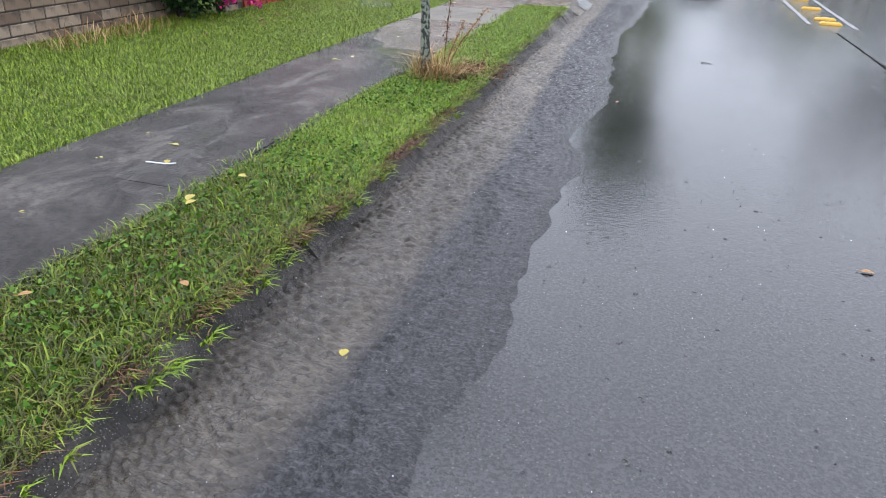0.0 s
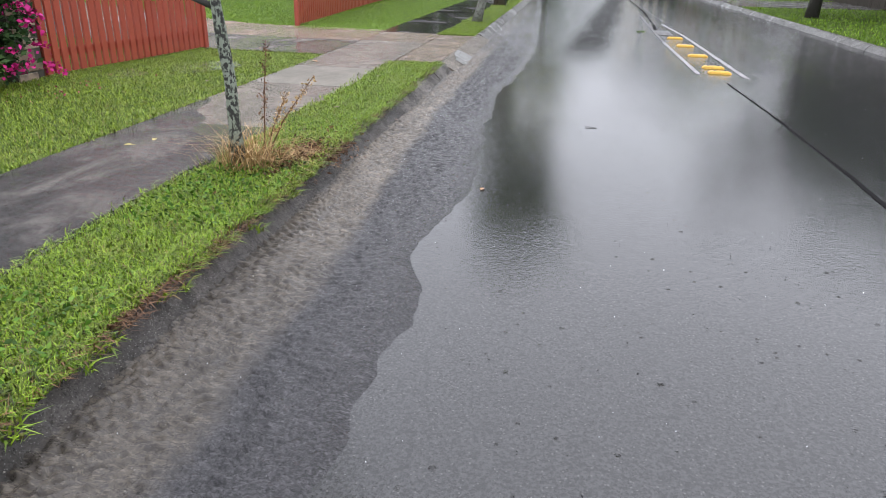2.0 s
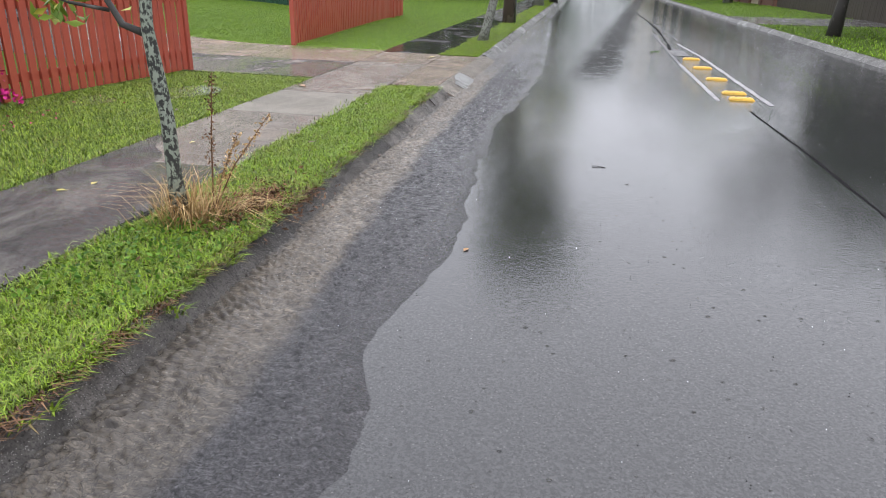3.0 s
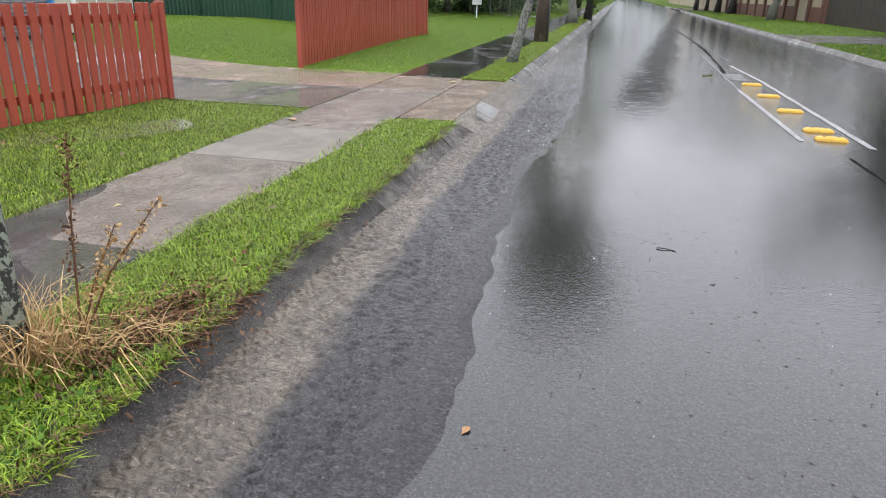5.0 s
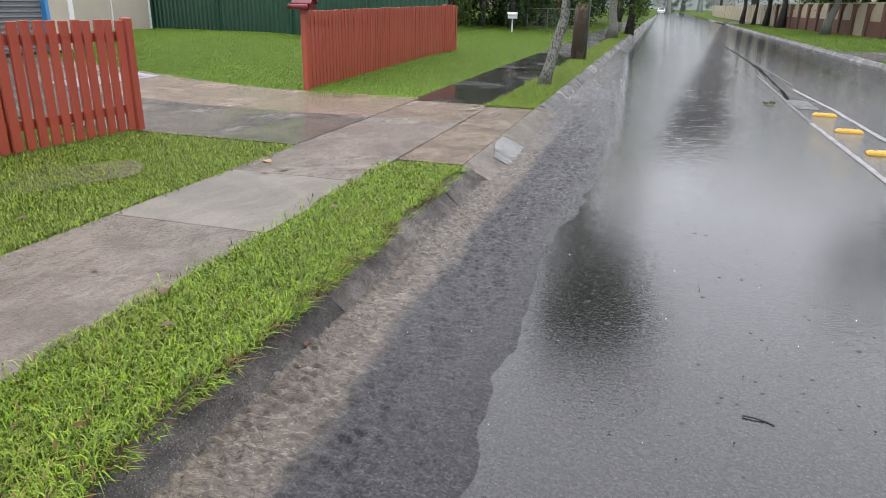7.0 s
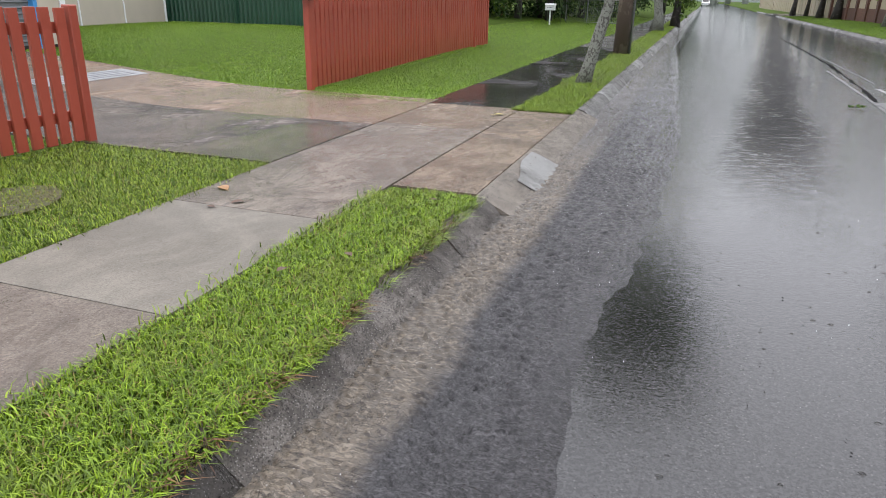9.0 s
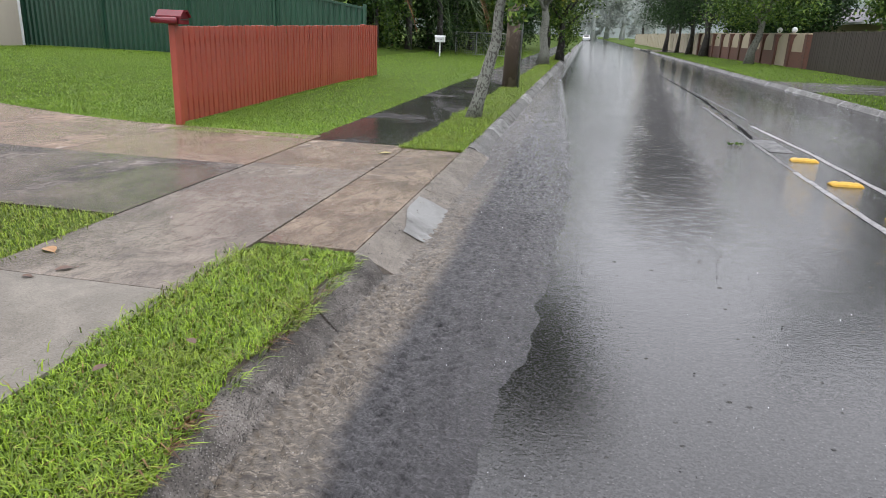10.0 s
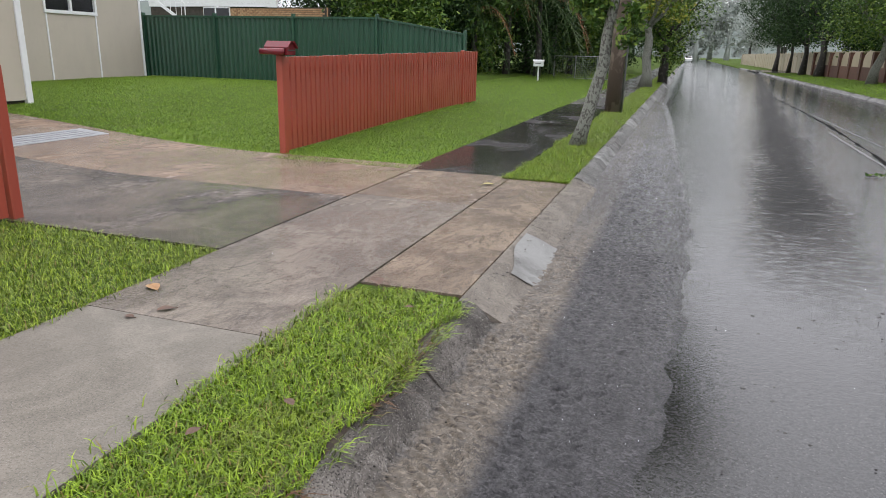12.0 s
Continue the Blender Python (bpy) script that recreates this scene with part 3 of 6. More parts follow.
g = Geo().grid([XA, -0.6, -0.2, 0.3, 0.9, 1.5, 2.0, XC, 2.8, 3.4, 4.2, 5.0, 5.7, XR], [-30, -10, 0, 5, 10, 15, 20, 30, 45, 70, 110, 170, 300], road_z, 0.12)
road = tagged(part("road", g, ASPHALT, smooth=True), "dark wet asphalt road with a film of rainwater", "road", kind="structure")


def gutter_z(x, y):
    u = (x - XL) / (XG - XL)
    return -0.128 + 0.026 * u + 0.006 * math.sin(y * 2.3 + x * 5) * (1 - u) * u * 2


g = Geo().grid([XL - 0.05, XL, -1.25, -1.15, -1.05, XG], [-30, -10] + [i * 0.5 for i in range(-4, 80)] + [45, 70, 110, 170, 300], lambda x, y: gutter_z(max(x, XL), y) + (0.0 if x >= XL else 0.002), 0.15)
gutter = tagged(part("gutter", g, GUTTER, smooth=True), "concrete gutter channel running with brown silty rainwater", "gutter", kind="structure")


def running_water(x0, x1, y0, y1, dx, dy):
    """The stream along the kerb: a sheet of wavelets whose outer edge feathers out on the asphalt."""
    r = np.random.default_rng(31)
    nx, ny = int((x1 - x0) / dx) + 1, int((y1 - y0) / dy) + 1
    yy = np.concatenate([np.arange(y0, 13, dy), np.arange(13, 19, dy * 1.8), np.arange(19, y1, dy * 3.5)])
    ny = len(yy)
    X, Y = np.meshgrid(np.linspace(x0, x1, nx), yy)
    wx = X + 0.05 * np.sin(Y * 2.7 + 3 * X) + 0.03 * np.sin(Y * 7.1 + 1.0)
    wy = Y + 0.06 * np.sin(X * 6.0 + Y * 1.3) + 0.03 * np.sin(X * 13 - Y * 3)
    h = np.zeros_like(X)
    for i in range(40):
        lam = r.uniform(0.026, 0.07) if i % 8 else r.uniform(0.09, 0.16)
        a = r.normal(0, 0.45) + (0.55 if i % 2 else -0.3)
        k = 2 * np.pi / lam
        env = 0.5 + 0.5 * np.sin(X * r.uniform(1, 6) + Y * r.uniform(0.6, 4) + r.uniform(0, 6.3))
        h += env * lam * (0.048 if i % 8 else 0.012) * np.sin(k * (wx * np.sin(a) + wy * np.cos(a)) + r.uniform(0, 6.3))
    knots_y = (0, 1.4, 2.1, 3.1, 4.1, 4.9, 5.8, 6.9, 7.5, 9.1, 9.6, 10.2, 11.5, 13.0, 14.3, 18, 24, 30, 33)
    knots_x = (-0.42, -0.40, -0.32, -0.37, -0.30, -0.47, -0.29, -0.36, -0.42, -0.46, -0.52, -0.43, -0.34, -0.31, -0.28, -0.42, -0.62, -0.9, -1.3)
    edge = np.interp(Y, knots_y, knots_x) + 0.02 * np.sin(Y * 5.9 + 2) + 0.014 * np.sin(Y * 11.3 + 3 * np.sin(Y * 1.7)) + 0.006 * np.sin(Y * 23 + 4 * np.sin(Y * 3.1)) * (Y < 13)
    dist = edge - X
    rim = 0.0055 * np.sin(2 * np.pi * (dist + 0.012 * np.sin(Y * 31 + 9 * X)) / 0.042) * np.exp(-((dist - 0.09) / 0.07) ** 2) * (0.4 + 0.6 * np.sin(Y * 1.9) ** 2) + 0.005 * np.exp(-((dist - 0.05) / 0.035) ** 2)
    strength = np.clip(dist / 0.22, 0, 1) * (0.65 + 0.35 * np.clip((X + 0.4) / -0.5, 0, 1.2))
    base = np.where(X > XA, np.array([[road_z(max(x, XA)) for x in X[0]]]), np.array([[gutter_z(min(x, XA), 0.0) for x in X[0]]]))
    h = h * np.interp(Y, (12, 16), (1.0, 0.55))
    Z = base + 0.014 * np.clip(dist / 0.1, -1, 1) + h * strength + rim
    v = np.stack([X, Y, Z], 2).reshape(-1, 3)
    j, i = np.meshgrid(np.arange(ny - 1), np.arange(nx - 1), indexing="ij")
    q = (j * nx + i).ravel()
    return array_mesh("running_water", v, np.stack([q, q + 1, q + nx + 1, q + nx], 1), WATER, True)


tagged(part("running_water", running_water(-1.36, 0.05, -0.5, 33.0, 0.0098, 0.0098), WATER), "rippling brown stormwater running along the gutter", "water", kind="structure")

kerb = thing("kerb", "weathered concrete kerb stained dark by rain", "kerb", kind="structure")
kerb_far = thing("kerb_far", "concrete kerb across the wet road", "kerb", kind="structure")


LOW_KERB = [(-1.535, -0.004), (-1.50, -0.012), (-1.43, -0.034), (-1.36, -0.062), (-1.30, -0.094), (-1.22, -0.122)]


def low_face(x):
    return float(np.interp(x, [p[0] for p in LOW_KERB], [p[1] for p in LOW_KERB]))


def kerb_piece(y0, y1, low, k, flip=False):
    """One length of kerb, sloped face; low: a crossing's flattened profile."""
    rng = random.Random(k)
    prof = [(-1.535, -0.004), (-1.50, 0.002), (-1.44, -0.012 if not low else -0.02), (-1.385, -0.06), (-1.33, -0.118), (-1.30, -0.16), (-1.535, -0.16)]
    if low:
        prof = LOW_KERB + [(-1.16, -0.16), (-1.535, -0.16)]
    if flip:
        prof = [(6.375 - (x + 1.535), z) for x, z in prof][::-1]
    step = 0.06 if y0 < 16 and not flip else 1.2
    n = max(2, int((y1 - y0) / step))
    geo, vs = Geo(), []
    dz, dx = (rng.uniform(-0.006, 0.004), rng.uniform(-0.008, 0.008)) if y0 < 10 else (rng.uniform(-0.002, 0.002), 0.0)
    for j in range(n + 1):
        y = y0 + (y1 - y0) * j / n
        for i, (x, z) in enumerate(prof):
            w = (noise.noise(Vector((x * 4, y * 5.0, k))) * 0.02 + noise.noise(Vector((x * 9, y * 17.0, k))) * 0.012) if step < 1 else 0.004 * noise.noise(Vector((x * 4, y * 5.0, k)))
            w *= 0.25 if y > 11.2 else 1.0
            top = i in (1, 2, 3) if not flip else i in (3, 4, 5)
            vs.append((x + dx + (w if top else 0), y, z + dz + (w * 0.7 if top else 0)))
    m = len(prof)
    fs = [(j * m + i, (j + 1) * m + i, (j + 1) * m + (i + 1) % m, j * m + (i + 1) % m) for j in range(n) for i in range(m)]
    fs += [tuple(range(m)), tuple(range(n * m, (n + 1) * m))[::-1]]
    return geo.add(vs, fs)


y, k = -8.0, 0
while y < 110:
    if y < 16:
        length = 0.85 if abs(y - 10.5) < 0.02 else [1.9, 2.35, 1.7, 2.1, 2.4][k % 5]
    else:
        length = 1.25 if y < 45 else 5.0
    pale = y > 15 and k % 4 == 1
    part("kerb_length", kerb_piece(y, y + length - 0.005, 11.2 < y < 15.3, k), KERB_PALE if pale else (CROSSING if 11.2 < y < 15.3 else KERB_MID if y > 15 else KERB if y > 8 else KERB_WET), kerb)
    y, k = y + length, k + 1
y = -10.0
while y < 110:
    if not 82 < y < 95:
        part("kerb_length", kerb_piece(y, y + 2.98, False, k, True), KERB_PALE if 27 < y < 30 or 79 < y < 82 else KERB_MID, kerb_far)
    y, k = y + 3.0, k + 1

def kerb_face(x):
    return float(np.interp(x, (-1.535, -1.50, -1.44, -1.385, -1.33), (-0.004, 0.002, -0.02, -0.06, -0.118)))


# flat patch on the crossing kerb, sky sheen painted into its colour
g = Geo()
vs = []
for j in range(15):
    yy = 12.04 + 0.066 * j
    a, b = -1.40 - 0.10 * smooth_step(0, 9, j), -1.20 - 0.05 * (j / 14) + 0.006 * math.sin(j * 1.3 + 1)
    vs += [(x, yy, low_face(x) + 0.009) for x in [a + (b - a) * i / 6 for i in range(7)]]
g.add(vs, [(j * 7 + i, j * 7 + i + 1, (j + 1) * 7 + i + 1, (j + 1) * 7 + i) for j in range(14) for i in range(6)])
part("mortar_patch", g, PATCH, kerb, "pale concrete patch with sky sheen painted in", True)

# ---- footpath and driveway slabs ----
footpath = thing("footpath", "concrete footpath of wet grey slabs between two grass strips", "footpath", kind="structure")
driveway = thing("driveway", "brown-grey concrete driveway under running rainwater", "driveway", kind="structure")


def slab(parent, x0, x1, y0, y1, mat, z=0.0, follow=False, name="slab", skew=0.0):
    nx, ny = max(2, int((x1 - x0) / 0.5) + 1), max(2, int((y1 - y0) / 0.5) + 1)
    e = 0.002
    xs = [x0 + e + (x1 - x0 - 2 * e) * i / (nx - 1) for i in range(nx)]
    yy = [y0 + e + (y1 - y0 - 2 * e) * i / (ny - 1) for i in range(ny)]
    geo = Geo().grid(xs, yy, (lambda x, y: ground_z(x, y) + 0.02 + z) if follow else (lambda x, y: z), 0.1)
    if skew:
        geo.v = [(x, y + skew * (x - x1), zz) for x, y, zz in geo.v]
    return part(name, geo, mat, parent)


edges = [-12, -9, -6.4, -3.9, -1.6, 0.6, 2.7, 4.85, 6.95, 9.08, 10.5, 12.52, 13.75, 15.32]
for i, (a, b) in enumerate(zip(edges, edges[1:])):
    rnd = random.Random(i)
    mat = PATH_PALE if abs(a - 9.08) < 0.1 else (APRON if a > 12.6 else PATH_MID if a > 10.4 or abs(a - 6.95) < 0.1 else PATH_GREY)
    slab(footpath, -3.36, -2.19, a, b, mat, rnd.uniform(-0.006, 0.004))
y = 15.32
while y < 90:
    slab(footpath, -3.45, -2.25, y, y + 1.5, PATH_DARK if y < 27 else PATH_GREY, random.Random(y).uniform(-0.005, 0.003))
    y += 1.5
for a, b in ((11.42, 13.68), (13.68, 15.34)):
    slab(driveway, -2.18, -1.54, a, b, APRON, -0.002)
for a, b in ((-5.35, -3.37), (-7.6, -5.35), (-10.75, -7.6)):
    slab(driveway, a, b, 11.66, 13.6, DRIVE_WET, 0.0, True)
    slab(driveway, a, b, 13.6, 15.62, DRIVE, 0.0, True)

drain = thing("channel_drain", "pale steel channel drain across the driveway", "drain")
part("grate_frame", Geo().grid([-8.45, -8.2, -7.95], [13.62 + 0.2 * i for i in range(10)], lambda x, y: ground_z(x, y) + 0.026, 0.03), DRAIN, drain)
for i in range(4):
    part("grate_bar", Geo().grid([-8.40 + 0.1 * i, -8.34 + 0.1 * i], [13.66 + 0.2 * q for q in range(9)], lambda x, y: ground_z(x, y) + 0.032, 0.008), DRAIN, drain)

# ---- road marks ----
lines = thing("road_marking", "worn white painted road lines", "road marking", kind="structure")


def strip(points, width, lift=0.004, jitter=0.0):
    geo, vs = Geo(), []
    rng = random.Random(int(points[0][1] * 10))
    dense = []
    for (xa, ya), (xb, yb) in zip(points, points[1:]):
        n = max(1, int((yb - ya) / 0.25))
        dense += [(xa + (xb - xa) * i / n, ya + (yb - ya) * i / n) for i in range(n)]
    dense.append(points[-1])
    for x, yv in dense:
        w = width * (1 + jitter * rng.uniform(-1, 1)) / 2
        j = jitter * width * rng.uniform(-0.5, 0.5)
        vs += [(x + j - w, yv, road_z(x + j - w) + lift), (x + j + w, yv, road_z(x + j + w) + lift)]
    return geo.add(vs, [(2 * i, 2 * i + 1, 2 * i + 3, 2 * i + 2) for i in range(len(dense) - 1)])


part("white_line", strip([(2.64, 11.2), (2.62, 16.8), (2.54, 18.6), (2.5, 19.6)], 0.07, jitter=0.2), WHITE_LINE, lines)
part("white_line", strip([(2.62, 20.5), (2.6, 27)], 0.03, jitter=0.4), WORN_LINE, lines)
part("white_line", strip([(2.06, 11.4), (2.05, 15.4)], 0.06, jitter=0.15), WHITE_LINE, lines)
part("white_line", strip([(2.05, 15.45), (2.12, 18.5), (2.2, 22.5)], 0.05, jitter=0.3), WORN_LINE, lines)
part("white_patch", Geo().grid([2.12, 2.25, 2.42], [16.75, 17.3, 17.85], lambda x, y: road_z(x) + 0.006), WORN_LINE, lines)
seam = thing("tar_seam", "dark cracked tar seam along the asphalt", "road seam", kind="structure")
part("seam_strip", strip([(2.36, -2), (2.34, 5), (2.36, 8.4), (2.3, 10.7)], 0.03, 0.003, 0.5), TAR, seam)
part("seam_strip", strip([(2.14, 17.4), (2.3, 20.1), (2.45, 24), (2.52, 29), (2.5, 36)], 0.05, 0.003, 0.8), TAR, seam)


def rumble_bar():
    bar = thing("rumble_bar", "yellow rubber rumble bar fixed on the asphalt", "rumble bar", group="rumble bars on the centre line")
    geo = Geo()
    prof = [(-0.075, 0.0), (-0.064, 0.022), (-0.038, 0.036), (0.038, 0.036), (0.064, 0.022), (0.075, 0.0)]
    xs = [(-0.15, 0.35), (-0.13, 0.8), (-0.10, 1.0), (0.10, 1.0), (0.13, 0.8), (0.15, 0.35)]
    vs = [(x, yv * (0.75 + 0.25 * s), z * s) for x, s in xs for yv, z in prof]
    fs = [(i * 6 + j, i * 6 + j + 1, (i + 1) * 6 + j + 1, (i + 1) * 6 + j) for i in range(5) for j in range(5)]
    fs += [(0, 6, 12, 18, 24, 30)] + [tuple(range(5, -1, -1)), tuple(range(30, 36))]
    geo.add(vs, fs[:-3] + fs[-2:])
    part("rubber_body", geo, YELLOW, bar)
    for x in (-0.07, 0.07):
        part("bolt", Geo().tube([(x, 0, 0.034), (x, 0, 0.041)], 0.012, 8), DEBRIS_SHADE, bar)
    return bar


bar = rumble_bar()
bar.matrix_world = pose(2.36, 11.55, road_z(2.36))
for yv in (12.05, 13.4, 14.8, 16.18):
    copy_thing(bar, pose(2.36, yv, road_z(2.36), 0, 0, random.Random(yv).uniform(-3, 3)))

# ---- red picket fences ----
def post_geo(h, s=0.1):
    return Geo().box(-s / 2, s / 2, -s / 2, s / 2, -0.05, h, 0.008)


PICKET = Geo().box(-0.016, 0.016, -0.0475, 0.0475, 0, 1.0, 0.003).mesh("picket", RED)


def picket_fence(name, label, start, end, top0, top1, posts, pitch):
    """Pickets on the street side of two rails; posts behind them."""
    f = thing(name, label, "picket fence", group="red picket fences")
    a, b = Vector(start), Vector(end)
    d = b - a
    length = d.length
    turn = math.degrees(math.atan2(d.y, d.x)) - 90
    rng = random.Random(int(length * 100))
    n = int(length / pitch)
    base = lambda u: ground_z(a.x + d.x * u, a.y + d.y * u)
    for i in range(n + 1):
        u = min(1.0, i * pitch / length)
        x, yv = a.x + d.x * u, a.y + d.y * u
        z0 = base(u) + 0.035
        z1 = top0 + (top1 - top0) * u + rng.uniform(-0.006, 0.006)
        ob = part("picket", PICKET, RED, f)
        ob.matrix_basis = pose(x, yv, z0, rng.uniform(-0.5, 0.5), rng.uniform(-0.4, 0.4), turn) @ Matrix.Diagonal((1, 1, z1 - z0, 1))
    for h in (0.22, 0.86):
        m, vs = 12, []
        side = Vector((-d.y, d.x)).normalized()
        for i in range(m + 1):
            u = i / m
            pt = a + d * u
            zc = base(u) + (top0 + (top1 - top0) * u - base(u)) * h
            for off, dz in ((0.023, -0.045), (0.06, -0.045), (0.06, 0.045), (0.023, 0.045)):
                vs.append((pt.x + side.x * off, pt.y + side.y * off, zc + dz))
        geo = Geo().add(vs, [(4 * i + k, 4 * i + 4 + k, 4 * i + 4 + (k + 1) % 4, 4 * i + (k + 1) % 4) for i in range(m) for k in range(4)])
        part("rail", geo, RED, f)
    for u in posts:
        p = a + d * u
        side = Vector((-d.y, d.x)).normalized() * 0.105
        z0 = base(u)
        ob = part("post", post_geo(top0 + (top1 - top0) * u - z0 - 0.01).mesh("post", RED), RED, f)
        ob.matrix_basis = pose(p.x + side.x, p.y + side.y, z0, 0, 0, turn)
    return f


picket_fence("picket_fence", "red painted timber picket fence beside the bougainvillea", (-5.46, 8.42), (-5.34, 11.66), 1.17, 1.15, (0.01, 0.55), 0.140)
fence_b = picket_fence("picket_fence", "long red painted timber picket fence past the driveway", (-5.36, 15.86), (-5.5, 23.75), 1.22, 1.32, (0.3, 0.62), 0.136)
# end posts that stand in the line of the pickets
for nm, x, yv, top, lab in (("gate_post", -5.34, 11.75, 1.17, "red timber end post beside the driveway"), ("gate_post", -5.35, 15.72, 1.24, "red timber post carrying a letterbox"), ("gate_post", -5.5, 23.9, 1.35, "red timber post at the fence corner")):
    ob = part(nm, Geo().box(-0.045, 0.045, -0.045, 0.045, -0.05, top - ground_z(x, yv), 0.008), RED)
    ob.matrix_world = pose(x, yv, ground_z(x, yv))
    tagged(ob, lab, "fence post", "red fence posts")
picket_fence("picket_fence", "short red picket panel at the fence corner", (-5.52, 24.05), (-5.46, 24.9), 1.33, 1.33, (0.9,), 0.14)

box = thing("letterbox", "glossy maroon metal letterbox on a red post", "letterbox", (-5.30, 15.66, 1.243), 4)
prof = [(-0.12, 0.0), (-0.12, 0.085), (-0.045, 0.155), (0.045, 0.155), (0.12, 0.085), (0.12, 0.0)]
g = Geo().add([(x, yv, z) for x in (-0.135, 0.135) for yv, z in prof], [(i, i + 1, i + 7, i + 6) for i in range(5)] + [(5, 0, 6, 11), (5, 4, 3, 2, 1, 0), (6, 7, 8, 9, 10, 11)])
part("body", g, MAROON, box)
g = Geo().add([(x, yv * 1.12, z + 0.012) for x in (-0.165, 0.165) for yv, z in prof[1:5]] + [(x, yv * 1.12, z - 0.006) for x in (-0.165, 0.165) for yv, z in prof[1:5]],
              [(0, 1, 5, 4), (1, 2, 6, 5), (2, 3, 7, 6), (8, 12, 13, 9), (9, 13, 14, 10), (10, 14, 15, 11), (0, 4, 12, 8), (3, 11, 15, 7), (0, 8, 9, 1), (1, 9, 10, 2), (2, 10, 11, 3), (4, 5, 13, 12), (5, 6, 14, 13), (6, 7, 15, 14)])
part("lid", g, MAROON, box)
part("newspaper_tube", Geo().tube([(-0.2, -0.16, 0.04), (0.12, -0.16, 0.04)], 0.04, 14), MAROON, box, "round maroon newspaper tube", True)
part("slot", Geo().box(0.136, 0.141, -0.09, 0.09, 0.05, 0.065), DEBRIS_SHADE, box)

# ---- brick wall, brick pier and bougainvillea ----
BRICK_MESH = Geo().box(-0.05, 0.05, -0.142, 0.142, -0.052, 0.052, 0.006).mesh("brick", BRICK_TAN)


def brick_run(name, label, x, y0, y1, height, piece=0.3, course=0.118, mesh=BRICK_MESH):
    w = thing(name, label, "brick wall", kind="structure")
    part("mortar_core", Geo().box(x - 0.10, x + 0.042, y0, y1, -0.1, height), MORTAR, w)
    rows = int(height / course)
    for r in range(rows):
        yv = y0 + (0.15 if r % 2 else 0.0)
        while yv + piece < y1 + 0.16:
            ln = min(piece, y1 - yv)
            if ln > 0.08:
                rnd = random.Random(r * 1000 + int(yv * 50))
                ob = part("brick", mesh, BRICK_TAN, w)
                ob.matrix_basis = pose(x + rnd.uniform(-0.003, 0.004), yv + ln / 2, ground_z(x, yv) * 0 + 0.065 + r * course, rnd.uniform(-0.6, 0.6), 0, rnd.uniform(-0.6, 0.6)) @ Matrix.Diagonal((1, (ln - 0.012) / 0.284, 1, 1))
            yv += piece
    return w


brick_run("wall_brick", "low wall of weathered tan bricks with dark stains", -5.95, 2.2, 7.95, 1.1)
brick_run("brick_pier", "tan brick pier at the end of the red fence", -5.52, 7.96, 8.36, 1.3)

rng = np.random.default_rng(5)
shrub = thing("bougainvillea", "bougainvillea bush with magenta flowers spilling over the brick wall", "shrub", (-5.7, 7.35, 0))
g = Geo()
for i in range(9):
    a = i * 0.7
    g.tube([(0, 0, -0.05), (0.15 * math.cos(a), 0.2 * math.sin(a), 0.5), (0.35 * math.cos(a) + 0.12, 0.5 * math.sin(a), 1.0 + 0.06 * i)], [0.022, 0.016, 0.006], 6)
part("stems", g, BARK_DARK, shrub)
blobs = [((0.0, 0.0, 0.85), (0.45, 0.65, 0.55)), ((0.18, 0.15, 0.42), (0.35, 0.5, 0.34)), ((0.1, -0.5, 1.1), (0.4, 0.5, 0.35)), ((0.15, 0.55, 0.75), (0.3, 0.3, 0.45)), ((-0.3, 0.2, 1.45), (0.6, 0.9, 0.4))]
part("foliage", leaves("foliage", clumps(rng, 9500, blobs, 22, 0.2), 0.075, LEAF_DARK, rng, 0.6), LEAF_DARK, shrub)
fl = [((0.42, 0.75, 0.62), (0.10, 0.10, 0.22)), ((0.5, 0.25, 0.3), (0.1, 0.3, 0.15)), ((0.46, -0.4, 0.42), (0.1, 0.2, 0.16)), ((0.35, 0.55, 1.0), (0.15, 0.2, 0.25)), ((0.45, 0.8, 0.2), (0.15, 0.15, 0.14)), ((0.5, -0.1, 0.75), (0.1, 0.3, 0.2))]
part("flower_spray", leaves("flower_spray", clumps(rng, 620, fl, 16, 0.16), 0.05, FLOWER, rng, 0.9), FLOWER, shrub, "magenta papery flowers")["kind"] = "stuff"
pts = np.stack([rng.normal(-5.1, 0.3, 70), rng.normal(7.6, 0.6, 70), np.full(70, 0.03)], 1)
tagged(part("fallen_petals", leaves("fallen_petals", pts, 0.035, FLOWER, rng, 0.9, 0), FLOWER), "magenta petals fallen on the grass", "petals", kind="stuff")


# ---- trees ----
def grow(g, rng, p, d, r, length, depth, tips, bend=0.35):
    """A limb with its side limbs, tapering."""
    pts, rad = [p.copy()], [r]
    n = 5
    for i in range(n):
        d = (d + Vector((rng.uniform(-1, 1), rng.uniform(-1, 1), rng.uniform(-0.3, 0.8))) * bend * 0.5).normalized()
        p = p + d * (length / n)
        pts.append(p.copy())
        rad.append(r * (1 - 0.62 * (i + 1) / n))
        if depth > 0 and i >= 1:
            for _ in range(1 if depth > 1 or i > 2 else 1):
                a = rng.uniform(0, 6.28)
                dd = (d * 0.75 + Vector((math.cos(a), math.sin(a), 0.35)) * 0.75).normalized()
                grow(g, rng, p.copy(), dd, rad[-1] * 0.62, length * rng.uniform(0.45, 0.65), depth - 1, tips, bend)
    g.tube(pts, rad, 8 if r > 0.04 else 5, True, 0.25 if r > 0.05 else 0.0)
    if depth <= 1:
        tips.append(pts[-1])
        tips.append(pts[-3])


